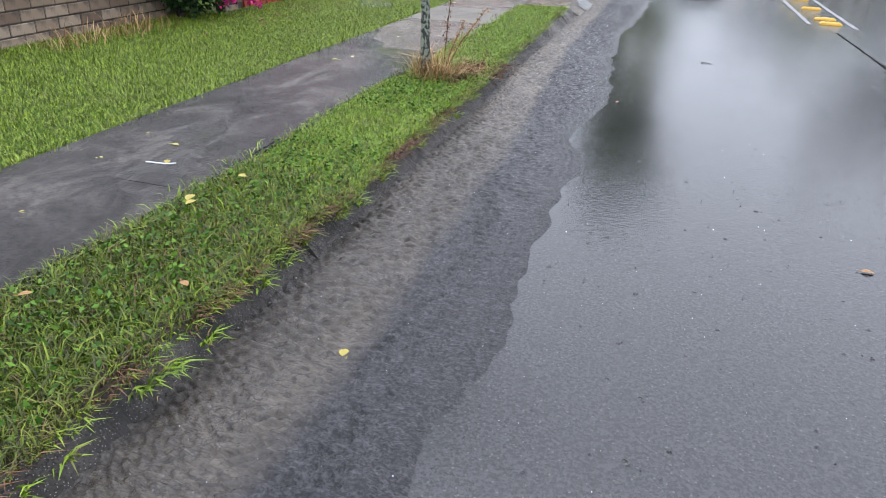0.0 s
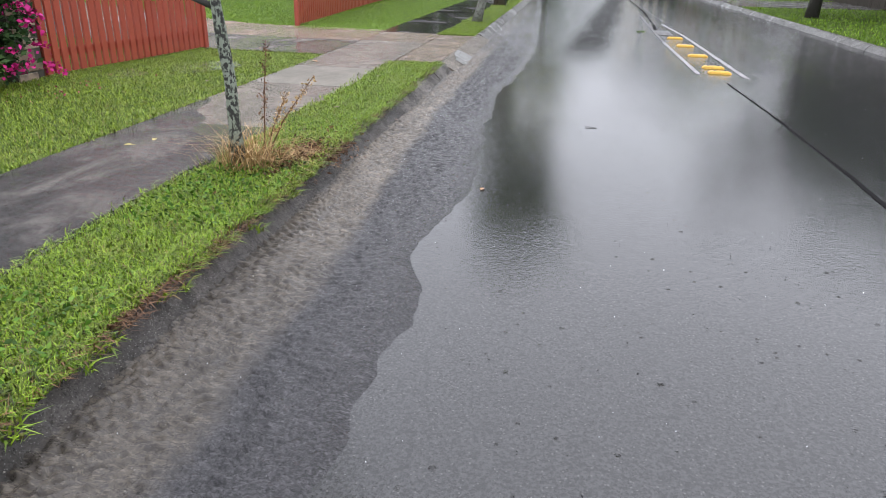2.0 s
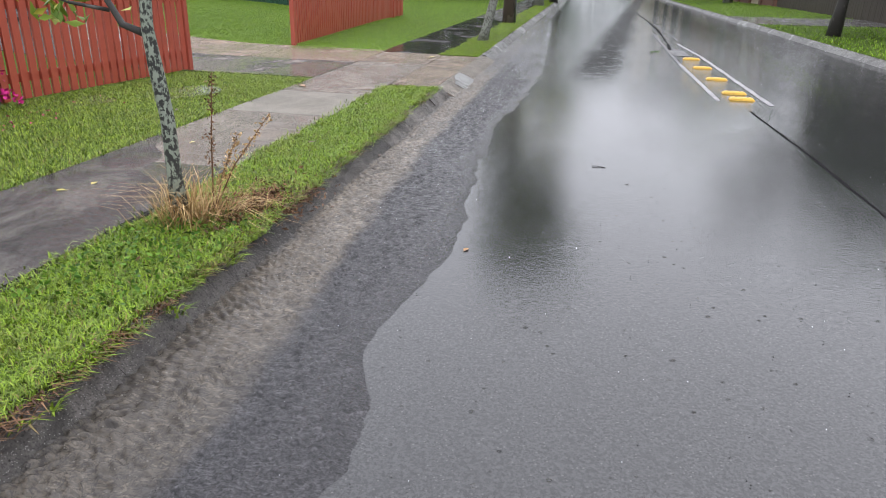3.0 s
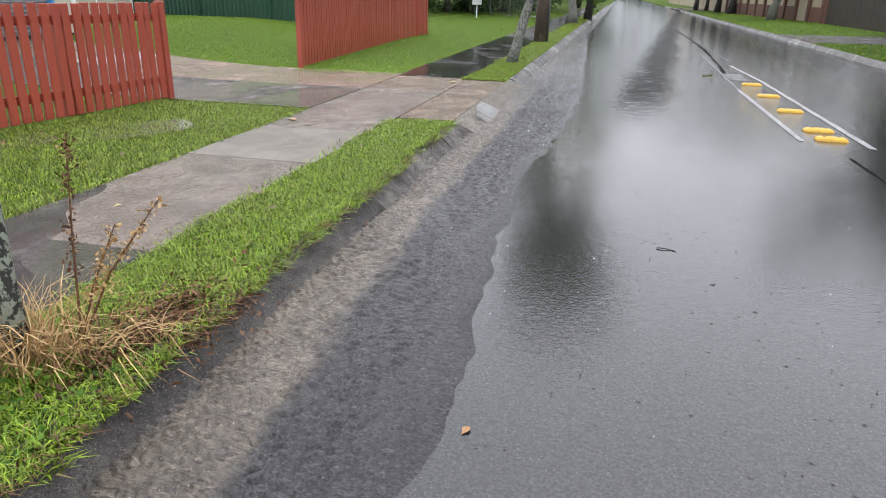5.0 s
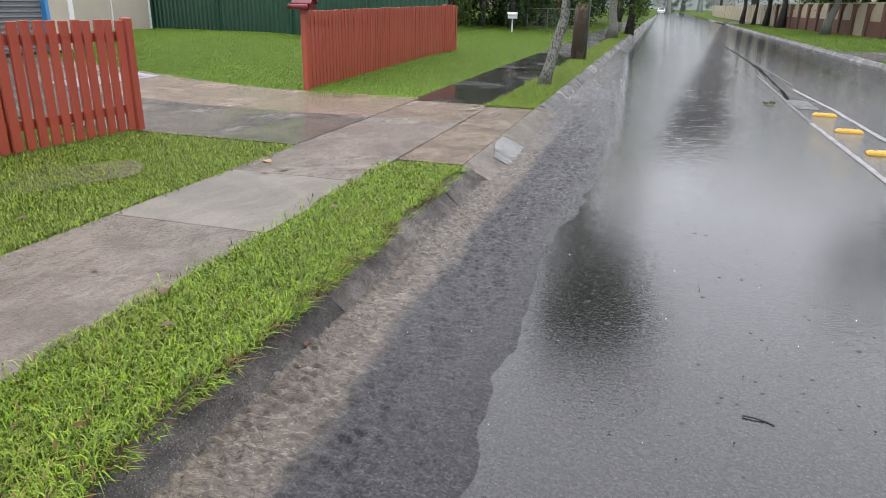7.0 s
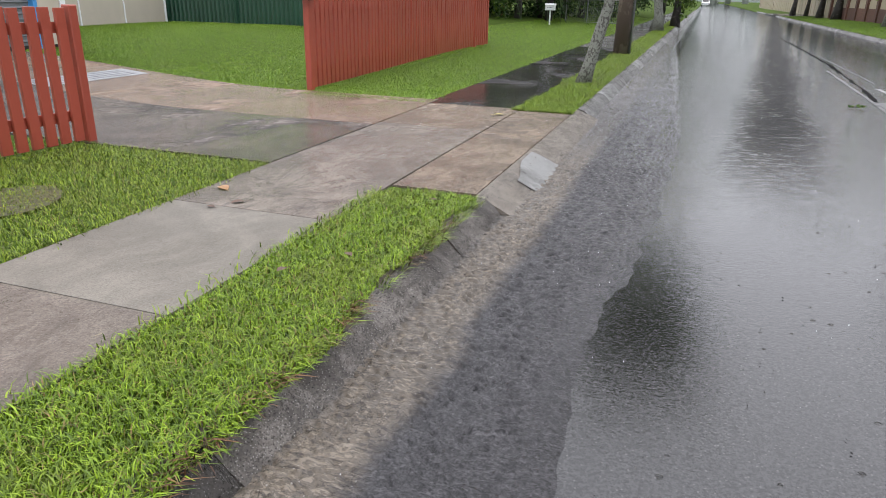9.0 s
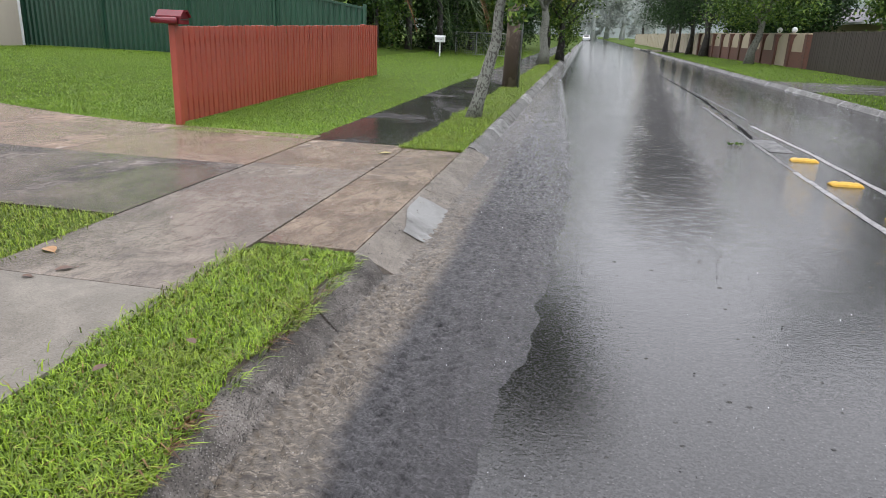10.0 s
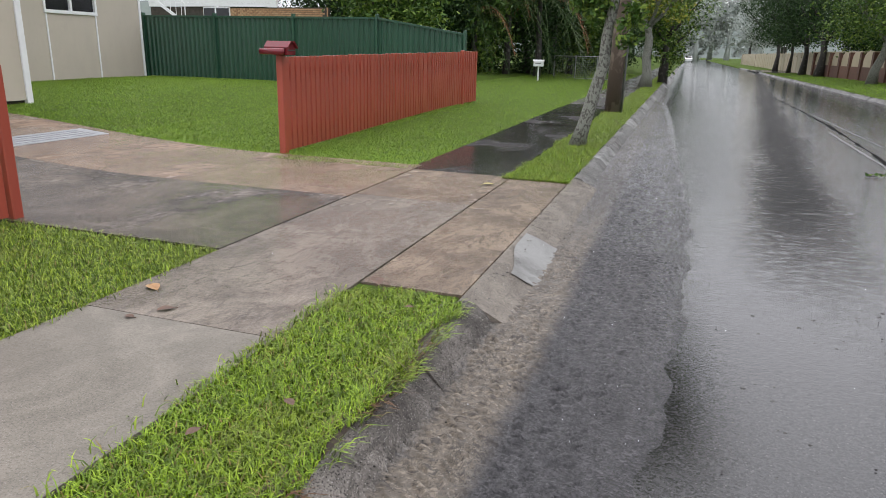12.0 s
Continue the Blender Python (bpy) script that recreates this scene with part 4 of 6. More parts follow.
def tree(name, label, at, trunk, r0, r1, limbs, blobs, n_leaf, size, bark, leaf, seed, limb_len=1.6, depth=1, group="", slim=0.45, skirt=0.0):
    """trunk: bend points from the base; limbs: how many leave its top; blobs: crown ellipsoids, relative to the base."""
    t = thing(name, label, "tree", at, group=group)
    rn, rng = random.Random(seed), np.random.default_rng(seed)
    g, tips = Geo(), []
    pts = [Vector(p) for p in trunk]
    n = len(pts)
    rad = [r0 + (r1 - r0) * i / (n - 1) for i in range(n)]
    rad[0] *= 1.35
    g.tube(pts, rad, 12, True, 0.35)
    for i in range(limbs):
        a = 6.283 * i / limbs + rn.uniform(-0.5, 0.5)
        start = pts[-1] if i % 2 == 0 or n < 3 else pts[-2].lerp(pts[-1], rn.uniform(0.3, 0.9))
        grow(g, rn, start.copy(), Vector((math.cos(a) * 0.8, math.sin(a) * 0.8, 0.85)).normalized(), r1 * 0.62, limb_len * rn.uniform(0.8, 1.2), depth, tips)
    part("trunk", g, bark, t, smooth=True)
    if n_leaf:
        c = [clumps(rng, int(n_leaf * 0.75), blobs)]
        if tips:
            tp = np.array([tuple(p) for p in tips])
            c.append((tp[rng.integers(0, len(tp), n_leaf // 4)] + rng.normal(0, 0.16 + size, (n_leaf // 4, 3))))
        part("crown", leaves("crown", np.concatenate(c), size, leaf, rng, slim), leaf, t)
    return t


# young street tree beside the gutter, its thin crown above
t1 = tree("street_tree", "slim young street tree with grey lichen patches on the bark", (-1.95, 5.82, -0.02),
          [(0, 0, -0.05), (-0.015, 0, 0.3), (-0.02, 0.01, 0.62), (-0.045, 0, 0.9), (-0.07, 0, 1.12), (-0.05, 0.05, 1.9), (0.0, 0.1, 2.6)], 0.042, 0.033, 5,
          [((0.0, 0.1, 3.3), (0.9, 0.9, 0.7))], 500, 0.09, BARK_LICHEN, LEAF_YELLOW, 11, 1.0, 1, "street trees")
g = Geo().tube([(-0.07, 0, 1.08), (-0.2, -0.02, 1.13), (-0.33, 0.02, 1.3), (-0.42, 0.05, 1.6)], [0.024, 0.02, 0.016, 0.01], 8)
g.tube([(-0.28, 0.0, 1.2), (-0.45, -0.1, 1.24), (-0.6, -0.14, 1.3)], [0.012, 0.009, 0.004], 6)
part("low_limb", g, BARK_DARK, t1, smooth=True)
rng = np.random.default_rng(21)
part("low_leaves", leaves("low_leaves", np.concatenate([rng.normal((-0.52, -0.12, 1.2), (0.09, 0.06, 0.04), (26, 3)), rng.normal((-0.4, 0.05, 1.5), (0.15, 0.1, 0.15), (40, 3))]), 0.1, LEAF_YELLOW, rng, 0.4, 0.6), LEAF_YELLOW, t1)

tree("street_tree", "leaning street tree with pale lichened trunk", (-1.93, 18.6, -0.02), [(-0.02, 0, -0.05), (0.06, 0, 0.3), (0.18, 0, 0.75), (0.28, 0, 1.2), (0.30, 0, 1.6), (0.38, 0.1, 2.2), (0.6, 0.1, 2.9), (0.85, 0.1, 3.7)], 0.105, 0.05, 6,
     [((0.95, 0, 4.55), (0.75, 0.85, 0.95)), ((0.45, 0.1, 4.05), (0.65, 0.8, 0.75)), ((1.3, 0, 3.6), (0.5, 0.7, 0.65)), ((0.95, 0.1, 2.95), (0.55, 0.6, 0.5)), ((0.15, 0.2, 2.6), (0.4, 0.5, 0.3)), ((0.62, 0, 1.75), (0.2, 0.2, 0.28)), ((0.1, 0, 2.05), (0.3, 0.3, 0.2))], 28000, 0.11, BARK_PALE, LEAF_MID, 12, 1.15, 1, "street trees")
tree("street_tree", "street tree with pale forked trunk beyond the power pole", (-2.13, 40, -0.02), [(0, 0, -0.05), (0.03, 0, 0.6), (-0.05, 0, 1.3), (0.02, 0, 2.0), (-0.1, 0, 2.5)], 0.24, 0.14, 5,
     [((0, 0, 5.0), (2.2, 2.2, 1.6)), ((0.7, 0.5, 3.2), (1.3, 1.2, 0.6)), ((-1.0, 0, 3.6), (1.3, 1.3, 0.7))], 6500, 0.16, BARK_PALE, LEAF_YELLOW, 13, 2.6, 1, "street trees")
tree("street_tree", "dense dark street tree with foliage to the ground", (-1.6, 46, -0.02), [(0, 0, -0.05), (0.05, 0, 1.0), (0.0, 0, 2.2)], 0.2, 0.13, 5,
     [((-0.3, 0, 4.2), (1.4, 1.5, 1.9)), ((0.1, 0, 2.0), (0.9, 1.0, 1.0)), ((0.3, 0.3, 1.1), (0.6, 0.7, 0.8))], 8000, 0.17, BARK_DARK, LEAF_MID, 14, 2.2, 1, "street trees")
tree("street_tree", "dark street tree further along the kerb", (-2.0, 58, -0.02), [(0, 0, -0.05), (0.05, 0, 1.3), (0.0, 0, 2.6)], 0.22, 0.14, 5,
     [((-0.6, 0, 5.0), (1.9, 2.2, 2.2)), ((0.0, 0, 2.6), (1.3, 1.3, 0.9))], 6000, 0.2, BARK_DARK, LEAF_MID, 15, 2.4, 1, "street trees")
# far crowns wear leaf colours paled in place of real haze
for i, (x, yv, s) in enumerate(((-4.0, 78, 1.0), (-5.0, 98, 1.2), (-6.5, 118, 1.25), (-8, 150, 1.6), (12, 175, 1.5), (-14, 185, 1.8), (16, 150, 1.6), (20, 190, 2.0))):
    tree("far_tree", "distant street tree, leaf colour paled to stand for rain mist", (x, yv, -0.02), [(0, 0, -0.05), (0.1, 0, 1.5 * s), (0.0, 0, 3 * s)], 0.22 * s, 0.14 * s, 4,
         [((0, 0, 5.2 * s), (3.0 * s, 3.0 * s, 2.3 * s)), ((0.8, 0.5, 3.2 * s), (2.0 * s, 2.0 * s, 1.2 * s))], 3800, 0.34 * s, BARK_DARK, LEAF_FAINT_HAZE if yv < 110 else LEAF_HAZE_PALED, 30 + i, 2.6 * s, 1, "distant trees")

# right-hand verge trees
for i, (x, yv, r, s, bark) in enumerate(((7.5, 25.0, 0.15, 1.0, BARK_DARK), (9.8, 54.8, 0.24, 1.2, BARK_PALE), (9.5, 70.8, 0.30, 1.45, BARK_DARK), (9.0, 75.8, 0.25, 1.4, BARK_DARK), (8.8, 83.0, 0.17, 1.35, BARK_DARK), (8.9, 95.0, 0.24, 1.5, BARK_DARK))):
    tree("verge_tree", ("verge tree with a mottled pale trunk" if bark is BARK_PALE else "dark-trunked verge tree with a dense crown"), (x, yv, 0.0), [(0, 0, -0.05), (0.05, 0, 0.8), (0.12 if i != 1 else 0.35, 0, 1.7), (0.0 if i != 1 else 0.5, 0.1, 2.5 * s)], r, r * 0.7, 6,
         [((1.9 if i == 0 else 0, 0, 4.6 * s), (3.1 * s if i else 2.2, 3.3 * s, 2.1 * s)), ((1.1, -0.8, 2.75 * s), (2.2 * s if i else 1.3, 2.2 * s, 0.9 * s)), ((-1.0 if i else 1.4, 0.9, 2.65 * s), (2.0 * s if i else 1.5, 2.2 * s, 0.9 * s))], 13000, 0.2, bark, LEAF_MID if i == 1 else LEAF_DARK, 50 + i, 2.6 * s, 1, "trees on the opposite verge")
tree("garden_tree", "broad-leaved dark tree behind the paling fence", (14.5, 39, 0.0), [(0, 0, -0.05), (0.05, 0, 1.0), (0.0, 0, 2.4)], 0.2, 0.13, 6, [((0, 0, 4.4), (2.2, 2.6, 2.0)), ((-0.8, 0, 5.6), (2.0, 2.2, 1.2))], 7000, 0.3, BARK_DARK, LEAF_DARK, 70, 2.4)
for i, (x, yv, s) in enumerate(((14.2, 27, 1.15), (14.4, 33, 1.2), (13.8, 20, 1.1), (13.5, 13, 1.1))):
    tree("garden_tree", "tall dark tree behind the paling fence", (x, yv, 0.0), [(0, 0, -0.05), (0.05, 0, 1.2), (0.0, 0, 2.6)], 0.2, 0.13, 6, [((0, 0, 5.0 * s), (2.9 * s, 3.0 * s, 2.5 * s)), ((-0.8, 0, 3.4 * s), (2.0 * s, 2.2 * s, 1.0 * s))], 8500, 0.27, BARK_DARK, LEAF_DARK, 170 + i, 2.4, 1, "garden trees across the road")
# trunks and leaves share the mist-paled colour
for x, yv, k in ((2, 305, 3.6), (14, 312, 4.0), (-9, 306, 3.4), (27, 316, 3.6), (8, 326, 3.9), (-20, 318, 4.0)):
    tree("far_tree", "tall tree at the end of the road, mist painted into its colour", (x, yv, -0.02), [(0, 0, -0.05), (0.2, 0, 1.5 * k), (0.0, 0, 3 * k)], 0.22 * k, 0.14 * k, 4,
         [((0, 0, 5.0 * k), (2.6 * k, 2.6 * k, 2.2 * k)), ((0.8, 0.5, 2.6 * k), (2.4 * k, 2.2 * k, 1.4 * k)), ((-1.5 * k, 0, 1.2 * k), (1.6 * k, 1.6 * k, 1.1 * k))], 6500, 0.26 * k, LEAF_HAZE_PALED, LEAF_HAZE_PALED, 300 + x, 2.6 * k, 1, "distant trees")
for i, (x, yv) in enumerate(((14.0, 58.0), (14.2, 66.0), (13.6, 73.0))):
    tree("garden_tree", "dense dark tree behind the arched wall", (x, yv, 0.0), [(0, 0, -0.05), (0.05, 0, 1.0), (0.0, 0, 2.4)], 0.2, 0.13, 6, [((0, 0, 4.4), (2.4, 2.8, 2.0)), ((-0.4, 0, 2.7), (1.7, 2.4, 1.0))], 8000, 0.27, BARK_DARK, LEAF_DARK, 240 + i, 2.4, 1, "garden trees across the road")
tree("garden_tree", "leafy garden tree behind the arched wall", (16.0, 50, 0.0), [(0, 0, -0.05), (0.05, 0, 1.0), (0.0, 0, 2.2)], 0.16, 0.1, 5, [((0, 0, 3.6), (1.5, 1.5, 1.3))], 3500, 0.26, BARK_DARK, LEAF_MID, 71, 2.0)

# dark garden growth behind the green fence and along the footpath
for i, (x, yv, s, leaf) in enumerate(((-10.8, 41.0, 1.1, LEAF_MID), (-12.0, 38.5, 1.0, LEAF_DARK), (-8.6, 45.0, 1.2, LEAF_DARK), (-11.5, 46, 1.4, LEAF_DARK), (-7.2, 50.5, 1.2, LEAF_MID), (-8.5, 60, 1.3, LEAF_DARK), (-14, 52, 1.6, LEAF_DARK), (-7.0, 70, 1.3, LEAF_DARK), (-11.8, 34.5, 0.9, LEAF_MID), (-6.0, 56.0, 1.2, LEAF_DARK), (-12.5, 46, 1.3, LEAF_DARK), (-6.3, 64, 1.2, LEAF_DARK), (-9.5, 53, 1.5, LEAF_DARK), (-17.5, 43, 1.5, LEAF_DARK), (-14.2, 40, 1.25, LEAF_MID), (-21.5, 47, 1.7, LEAF_DARK), (-27, 45, 1.6, LEAF_DARK))):
    tree("garden_tree", "dense dark garden tree behind the fences", (x, yv, 0.0), [(0, 0, -0.05), (0.1, 0.1, 0.9), (-0.1, 0, 2.0)], 0.2, 0.13, 6,
         [((0, 0, 4.2 * s), (2.6 * s, 2.2 * s, 2.0 * s)), ((0.4, -0.4, 2.4 * s), (2.1 * s, 1.6 * s, 1.0 * s)), ((0.3, -0.5, 1.1 * s), (1.8 * s, 1.3 * s, 1.0 * s))], 11000, 0.21, BARK_DARK, leaf, 80 + i, 2.4, 1, "garden trees")


def palm(at, seed, s=1.0):
    p = thing("palm", "shaggy palm with drooping dark fronds", "palm", at, group="palms")
    rn = random.Random(seed)
    part("trunk", Geo().tube([(0, 0, -0.05), (0.05, 0, 1.0), (0, 0, 2.3 * s)], [0.2, 0.15, 0.13], 10, True, 0.4), BARK_DARK, p, smooth=True)
    for i in range(22):
        a, dead = i * 2.399 + rn.uniform(-0.2, 0.2), i % 9 == 4
        el = rn.uniform(-0.3, 1.1)
        L = 2.3 * s * rn.uniform(0.8, 1.1)
        d = Vector((math.cos(a), math.sin(a), 0))
        geo, pts = Geo(), []
        for j in range(10):
            u = j / 9
            pts.append(Vector((0, 0, 2.3 * s)) + d * (L * u * math.cos(el) * (1 - 0.25 * u)) + Vector((0, 0, L * (math.sin(el) * u - 1.15 * u * u))))
        geo.tube(pts, [0.025 * (1 - 0.8 * j / 9) for j in range(10)], 5)
        side = d.cross(Vector((0, 0, 1)))
        for j in range(1, 10):
            for q in (0, 0.5):
                c = pts[j - 1].lerp(pts[j], q)
                for sg in (-1, 1):
                    l = 0.55 * s * (1 - 0.5 * abs(j / 9 - 0.4))
                    tip = c + side * sg * l * 0.75 + d * l * 0.35 + Vector((0, 0, -l * 0.55))
                    w = d * 0.022
                    geo.add([c - w, c + w, tip], [(0, 1, 2)])
        part("frond", geo, FROND_DEAD if dead else FROND, p)
    return p


palm((-8.9, 41.8, 0.05), 3, 1.6)
palm((-7.6, 43.0, 0.05), 4, 1.75)
palm((-7.6, 47.2, 0.05), 6, 1.5)
palm((-10.0, 39.8, 0.05), 8, 1.35)

# ---- power pole ----
pole = thing("power_pole", "tall weathered timber power pole on the grass verge", "power pole", (-2.08, 25.4, -0.03))
part("shaft", Geo().tube([(0, 0, -0.05), (0.02, 0, 1.5), (0.05, 0, 4.0), (0.1, 0, 9.0)], [0.19, 0.175, 0.165, 0.14], 16, True, 0.06), POLE_WOOD, pole, smooth=True)
part("cross_arm", Geo().box(-1.2, 1.3, 0.12, 0.24, 8.3, 8.45, 0.01), POLE_WOOD, pole)
part("steel_conduit", Geo().tube([(0.22, -0.02, 0.0), (0.235, -0.02, 2.2), (0.25, -0.02, 5.0)], 0.028, 8), STEEL, pole, "grey steel cable pipe", True)

# ---- white roadside letterbox, wire gate ----
lb = thing("letterbox", "small white letterbox on a thin white stake", "letterbox", (-6.72, 39.1, ground_z(-6.72, 39.1)))
part("stake", Geo().box(-0.03, 0.03, -0.03, 0.03, -0.05, 0.62, 0.004), WHITE, lb)
part("body", Geo().box(-0.21, 0.21, -0.14, 0.14, 0.62, 0.84, 0.015), WHITE, lb)
g = Geo().add([(x, yv, z) for x in (-0.23, 0.23) for yv, z in ((-0.16, 0.84), (-0.1, 0.91), (0.1, 0.91), (0.16, 0.84))], [(0, 1, 5, 4), (1, 2, 6, 5), (2, 3, 7, 6), (3, 0, 4, 7), (3, 2, 1, 0), (4, 5, 6, 7)])
part("lid", g, WHITE, lb)
part("slot", Geo().box(-0.12, 0.12, -0.145, -0.139, 0.74, 0.76), DEBRIS_SHADE, lb)

wire = thing("wire_fence", "low galvanised wire mesh fence by the garden", "wire fence", (-7.0, 44.6, 0.0))
for i in range(4):
    part("post", Geo().tube([(i * 1.1, 0, -0.05), (i * 1.1, 0, 1.25)], 0.03, 8), STEEL, wire)
for h in (0.1, 1.2):
    part("rail", Geo().tube([(0, 0, h), (3.3, 0, h)], 0.02, 6), STEEL, wire)
g = Geo()
for i in range(34):
    g.tube([(i * 0.1, 0, 0.1), (i * 0.1, 0, 1.2)], 0.004, 4)
for i in range(11):
    g.tube([(0, 0, 0.1 + i * 0.1), (3.3, 0, 0.1 + i * 0.1)], 0.004, 4)
part("mesh", g, STEEL, wire)

# ---- green sheet-steel fence ----
gf = thing("sheet_steel_fence", "tall dark green ribbed steel fence between the gardens", "steel fence")


def fence_top(x):
    return 2.10 if x < -7.95 else 2.10 - 0.36 * (x + 7.95) / 2.35


def steel_bay(x0, x1, yv):
    geo, vs, n = Geo(), [], 64
    for i in range(n + 1):
        x = x0 + (x1 - x0) * i / n
        off = (0.0, 0.0, 0.0, 0.034)[i % 4]
        vs += [(x, yv - off, ground_z(x, yv) + 0.02), (x, yv - off, fence_top(x) - 0.03)]
    geo.add(vs, [(2 * i, 2 * i + 2, 2 * i + 3, 2 * i + 1) for i in range(n)])
    k = len(geo.v)
    geo.add([(a, b + 0.03, c) for a, b, c in vs], [(2 * i, 2 * i + 1, 2 * i + 3, 2 * i + 2) for i in range(n)])
    return geo


bays = [-20.0, -17.6, -15.2, -12.8, -10.35, -7.95, -5.62]
for a, b in zip(bays, bays[1:]):
    part("ribbed_sheet", steel_bay(a + 0.03, b - 0.03, 24.45), GREEN_STEEL, gf)
    vs = []
    for x in (a, b):
        for yv, dz in ((24.40, -0.05), (24.49, -0.05), (24.49, 0.0), (24.40, 0.0)):
            vs.append((x, yv, fence_top(x) + dz))
    part("top_rail", Geo().add(vs, [(0, 4, 5, 1), (1, 5, 6, 2), (2, 6, 7, 3), (3, 7, 4, 0)]), GREEN_STEEL, gf)
for x in bays:
    part("post", Geo().box(x - 0.03, x + 0.03, 24.38, 24.5, ground_z(x, 24.45) - 0.05, fence_top(x) + 0.07, 0.004), GREEN_STEEL, gf)

# ---- the house past the driveway ----
house = thing("house", "beige sheet-clad house with white corner trims and a garage door", "house")
XF = -10.85
part("garage_wall", Geo().box(XF - 0.15, XF, 16.2, 16.74, 0.38, 3.2), CREAM, house)
part("garage_wall", Geo().box(XF - 0.15, XF, 10.5, 13.3, 0.38, 3.2), CREAM, house)
part("wall_over_door", Geo().box(XF - 0.15, XF, 13.3, 16.2, 2.5, 3.2), CREAM, house)
part("side_wall", Geo().box(-14.98, XF - 0.155, 16.6, 16.735, 0.385, 3.19), CREAM, house)
# dark block in place of the shade in the open gap
part("plinth", Geo().box(-15.0, XF - 0.05, 10.5, 16.7, 0.0, 0.38), DEBRIS_SHADE, house, "dark block painted as the shade in the gap under the wall")
part("corner_trim", Geo().box(XF - 0.05, XF + 0.03, 16.66, 16.77, 0.28, 3.2, 0.005), WHITE, house)
part("door_frame", Geo().box(XF - 0.1, XF + 0.02, 16.12, 16.2, 0.3, 2.55, 0.005), BLUE, house, "bright blue door jamb")
door = part("roller_door", Geo().box(XF - 0.14, XF - 0.1, 13.3, 16.12, 0.3, 2.5), ROLLER, house)
for i in range(24):
    part("slat", Geo().tube([(XF - 0.1, 13.32, 0.36 + i * 0.09), (XF - 0.1, 16.12, 0.36 + i * 0.09)], 0.022, 6, False), ROLLER, door)
XB = -15.0
part("rear_wall", Geo().box(XB - 0.2, XB, 16.75, 20.95, 0.36, 3.6), CREAM, house)
part("rear_wall", Geo().box(XB - 0.2, XB, 22.55, 24.1, 0.36, 3.6), CREAM, house)
part("rear_wall", Geo().box(XB - 0.2, XB, 20.95, 22.55, 0.36, 2.0), CREAM, house)
part("rear_wall", Geo().box(XB - 0.2, XB, 20.95, 22.55, 2.95, 3.6), CREAM, house)
part("end_wall", Geo().box(-20.0, XB - 0.205, 24.0, 24.09, 0.37, 3.59), CREAM, house)
for yv in (18.0, 19.5, 21.0, 22.5):
    part("batten", Geo().box(XB, XB + 0.018, yv - 0.02, yv + 0.02, 0.36, 2.0 if 20.9 < yv < 22.6 else 3.6), WHITE, house)
part("corner_trim", Geo().box(XB - 0.03, XB + 0.02, 24.04, 24.12, 0.33, 3.6, 0.004), WHITE, house)
win = part("window_frame", Geo().box(XB - 0.06, XB + 0.04, 20.95, 22.55, 1.98, 2.06, 0.005).box(XB - 0.06, XB + 0.04, 20.95, 22.55, 2.9, 2.97).box(XB - 0.06, XB + 0.03, 20.95, 21.01, 2.06, 2.9).box(XB - 0.06, XB + 0.03, 22.49, 22.55, 2.06, 2.9).box(XB - 0.05, XB + 0.025, 21.72, 21.78, 2.06, 2.9), WHITE, house)
for a, b in ((21.01, 21.72), (21.78, 22.49)):
    part("pane", Geo().box(XB - 0.05, XB - 0.04, a, b, 2.06, 2.9), GLASS_DARK, win)
part("roof", Geo().add([(XF + 0.5, 10, 3.2), (XF + 0.5, 17.2, 3.2), (-15.6, 17.2, 4.2), (-15.6, 10, 4.2), (XF + 0.5, 10, 3.3), (XF + 0.5, 17.2, 3.3), (-15.6, 17.2, 4.35), (-15.6, 10, 4.35)], [(3, 2, 1, 0), (4, 5, 6, 7), (0, 1, 5, 4), (1, 2, 6, 5), (2, 3, 7, 6), (3, 0, 4, 7)]), TILE_ROOF, house)
part("roof", Geo().add([(XB + 0.5, 17.3, 3.6), (XB + 0.5, 24.3, 3.6), (-20.5, 24.3, 5.0), (-20.5, 17.3, 5.0), (XB + 0.5, 17.3, 3.7), (XB + 0.5, 24.3, 3.7), (-20.5, 24.3, 5.15), (-20.5, 17.3, 5.15)], [(3, 2, 1, 0), (4, 5, 6, 7), (0, 1, 5, 4), (1, 2, 6, 5), (2, 3, 7, 6), (3, 0, 4, 7)]), TILE_ROOF, house)

# ---- brick house behind the green fence ----
bh = thing("brick_house", "tan brick house with white weatherboards above, behind the fence", "house")
part("brick_wall", Geo().box(-25, -15.5, 36, 36.2, 0, 3.0), MORTAR, bh)
BM2 = Geo().box(-0.112, 0.112, -0.012, 0.012, -0.036, 0.036).mesh("brick", BRICK_ORANGE)
brick_face = part("brick_face", Geo().box(-15.56, -15.5, 35.97, 36.0, 2.0, 3.0), BRICK_ORANGE, bh)
for r in range(10):
    for c in range(26):
        ob = part("brick", BM2, BRICK_ORANGE, brick_face)
        ob.matrix_basis = pose(-21.9 + c * 0.24 + (0.12 if r % 2 else 0), 35.99, 2.16 + r * 0.084)
for i in range(8):
    part("weatherboard", Geo().box(-25, -18.0, 35.9 - 0.012 * (i % 2), 36.0, 3.02 + i * 0.16, 3.02 + i * 0.16 + 0.15), WHITE, bh)
bw = part("window_frame", Geo().box(-21.95, -20.5, 35.92, 35.97, 2.1, 3.0).box(-21.3, -21.22, 35.9, 35.95, 2.1, 3.0), WHITE, bh)
for a, b in ((-21.9, -21.3), (-21.22, -20.55)):
    part("pane", Geo().box(a, b, 35.9, 35.918, 2.15, 2.95), GLASS_DARK, bw)
st = thing("outdoor_stair", "white metal outdoor stair rail beside the brick house", "stair", (-25.0, 35.2, 0))
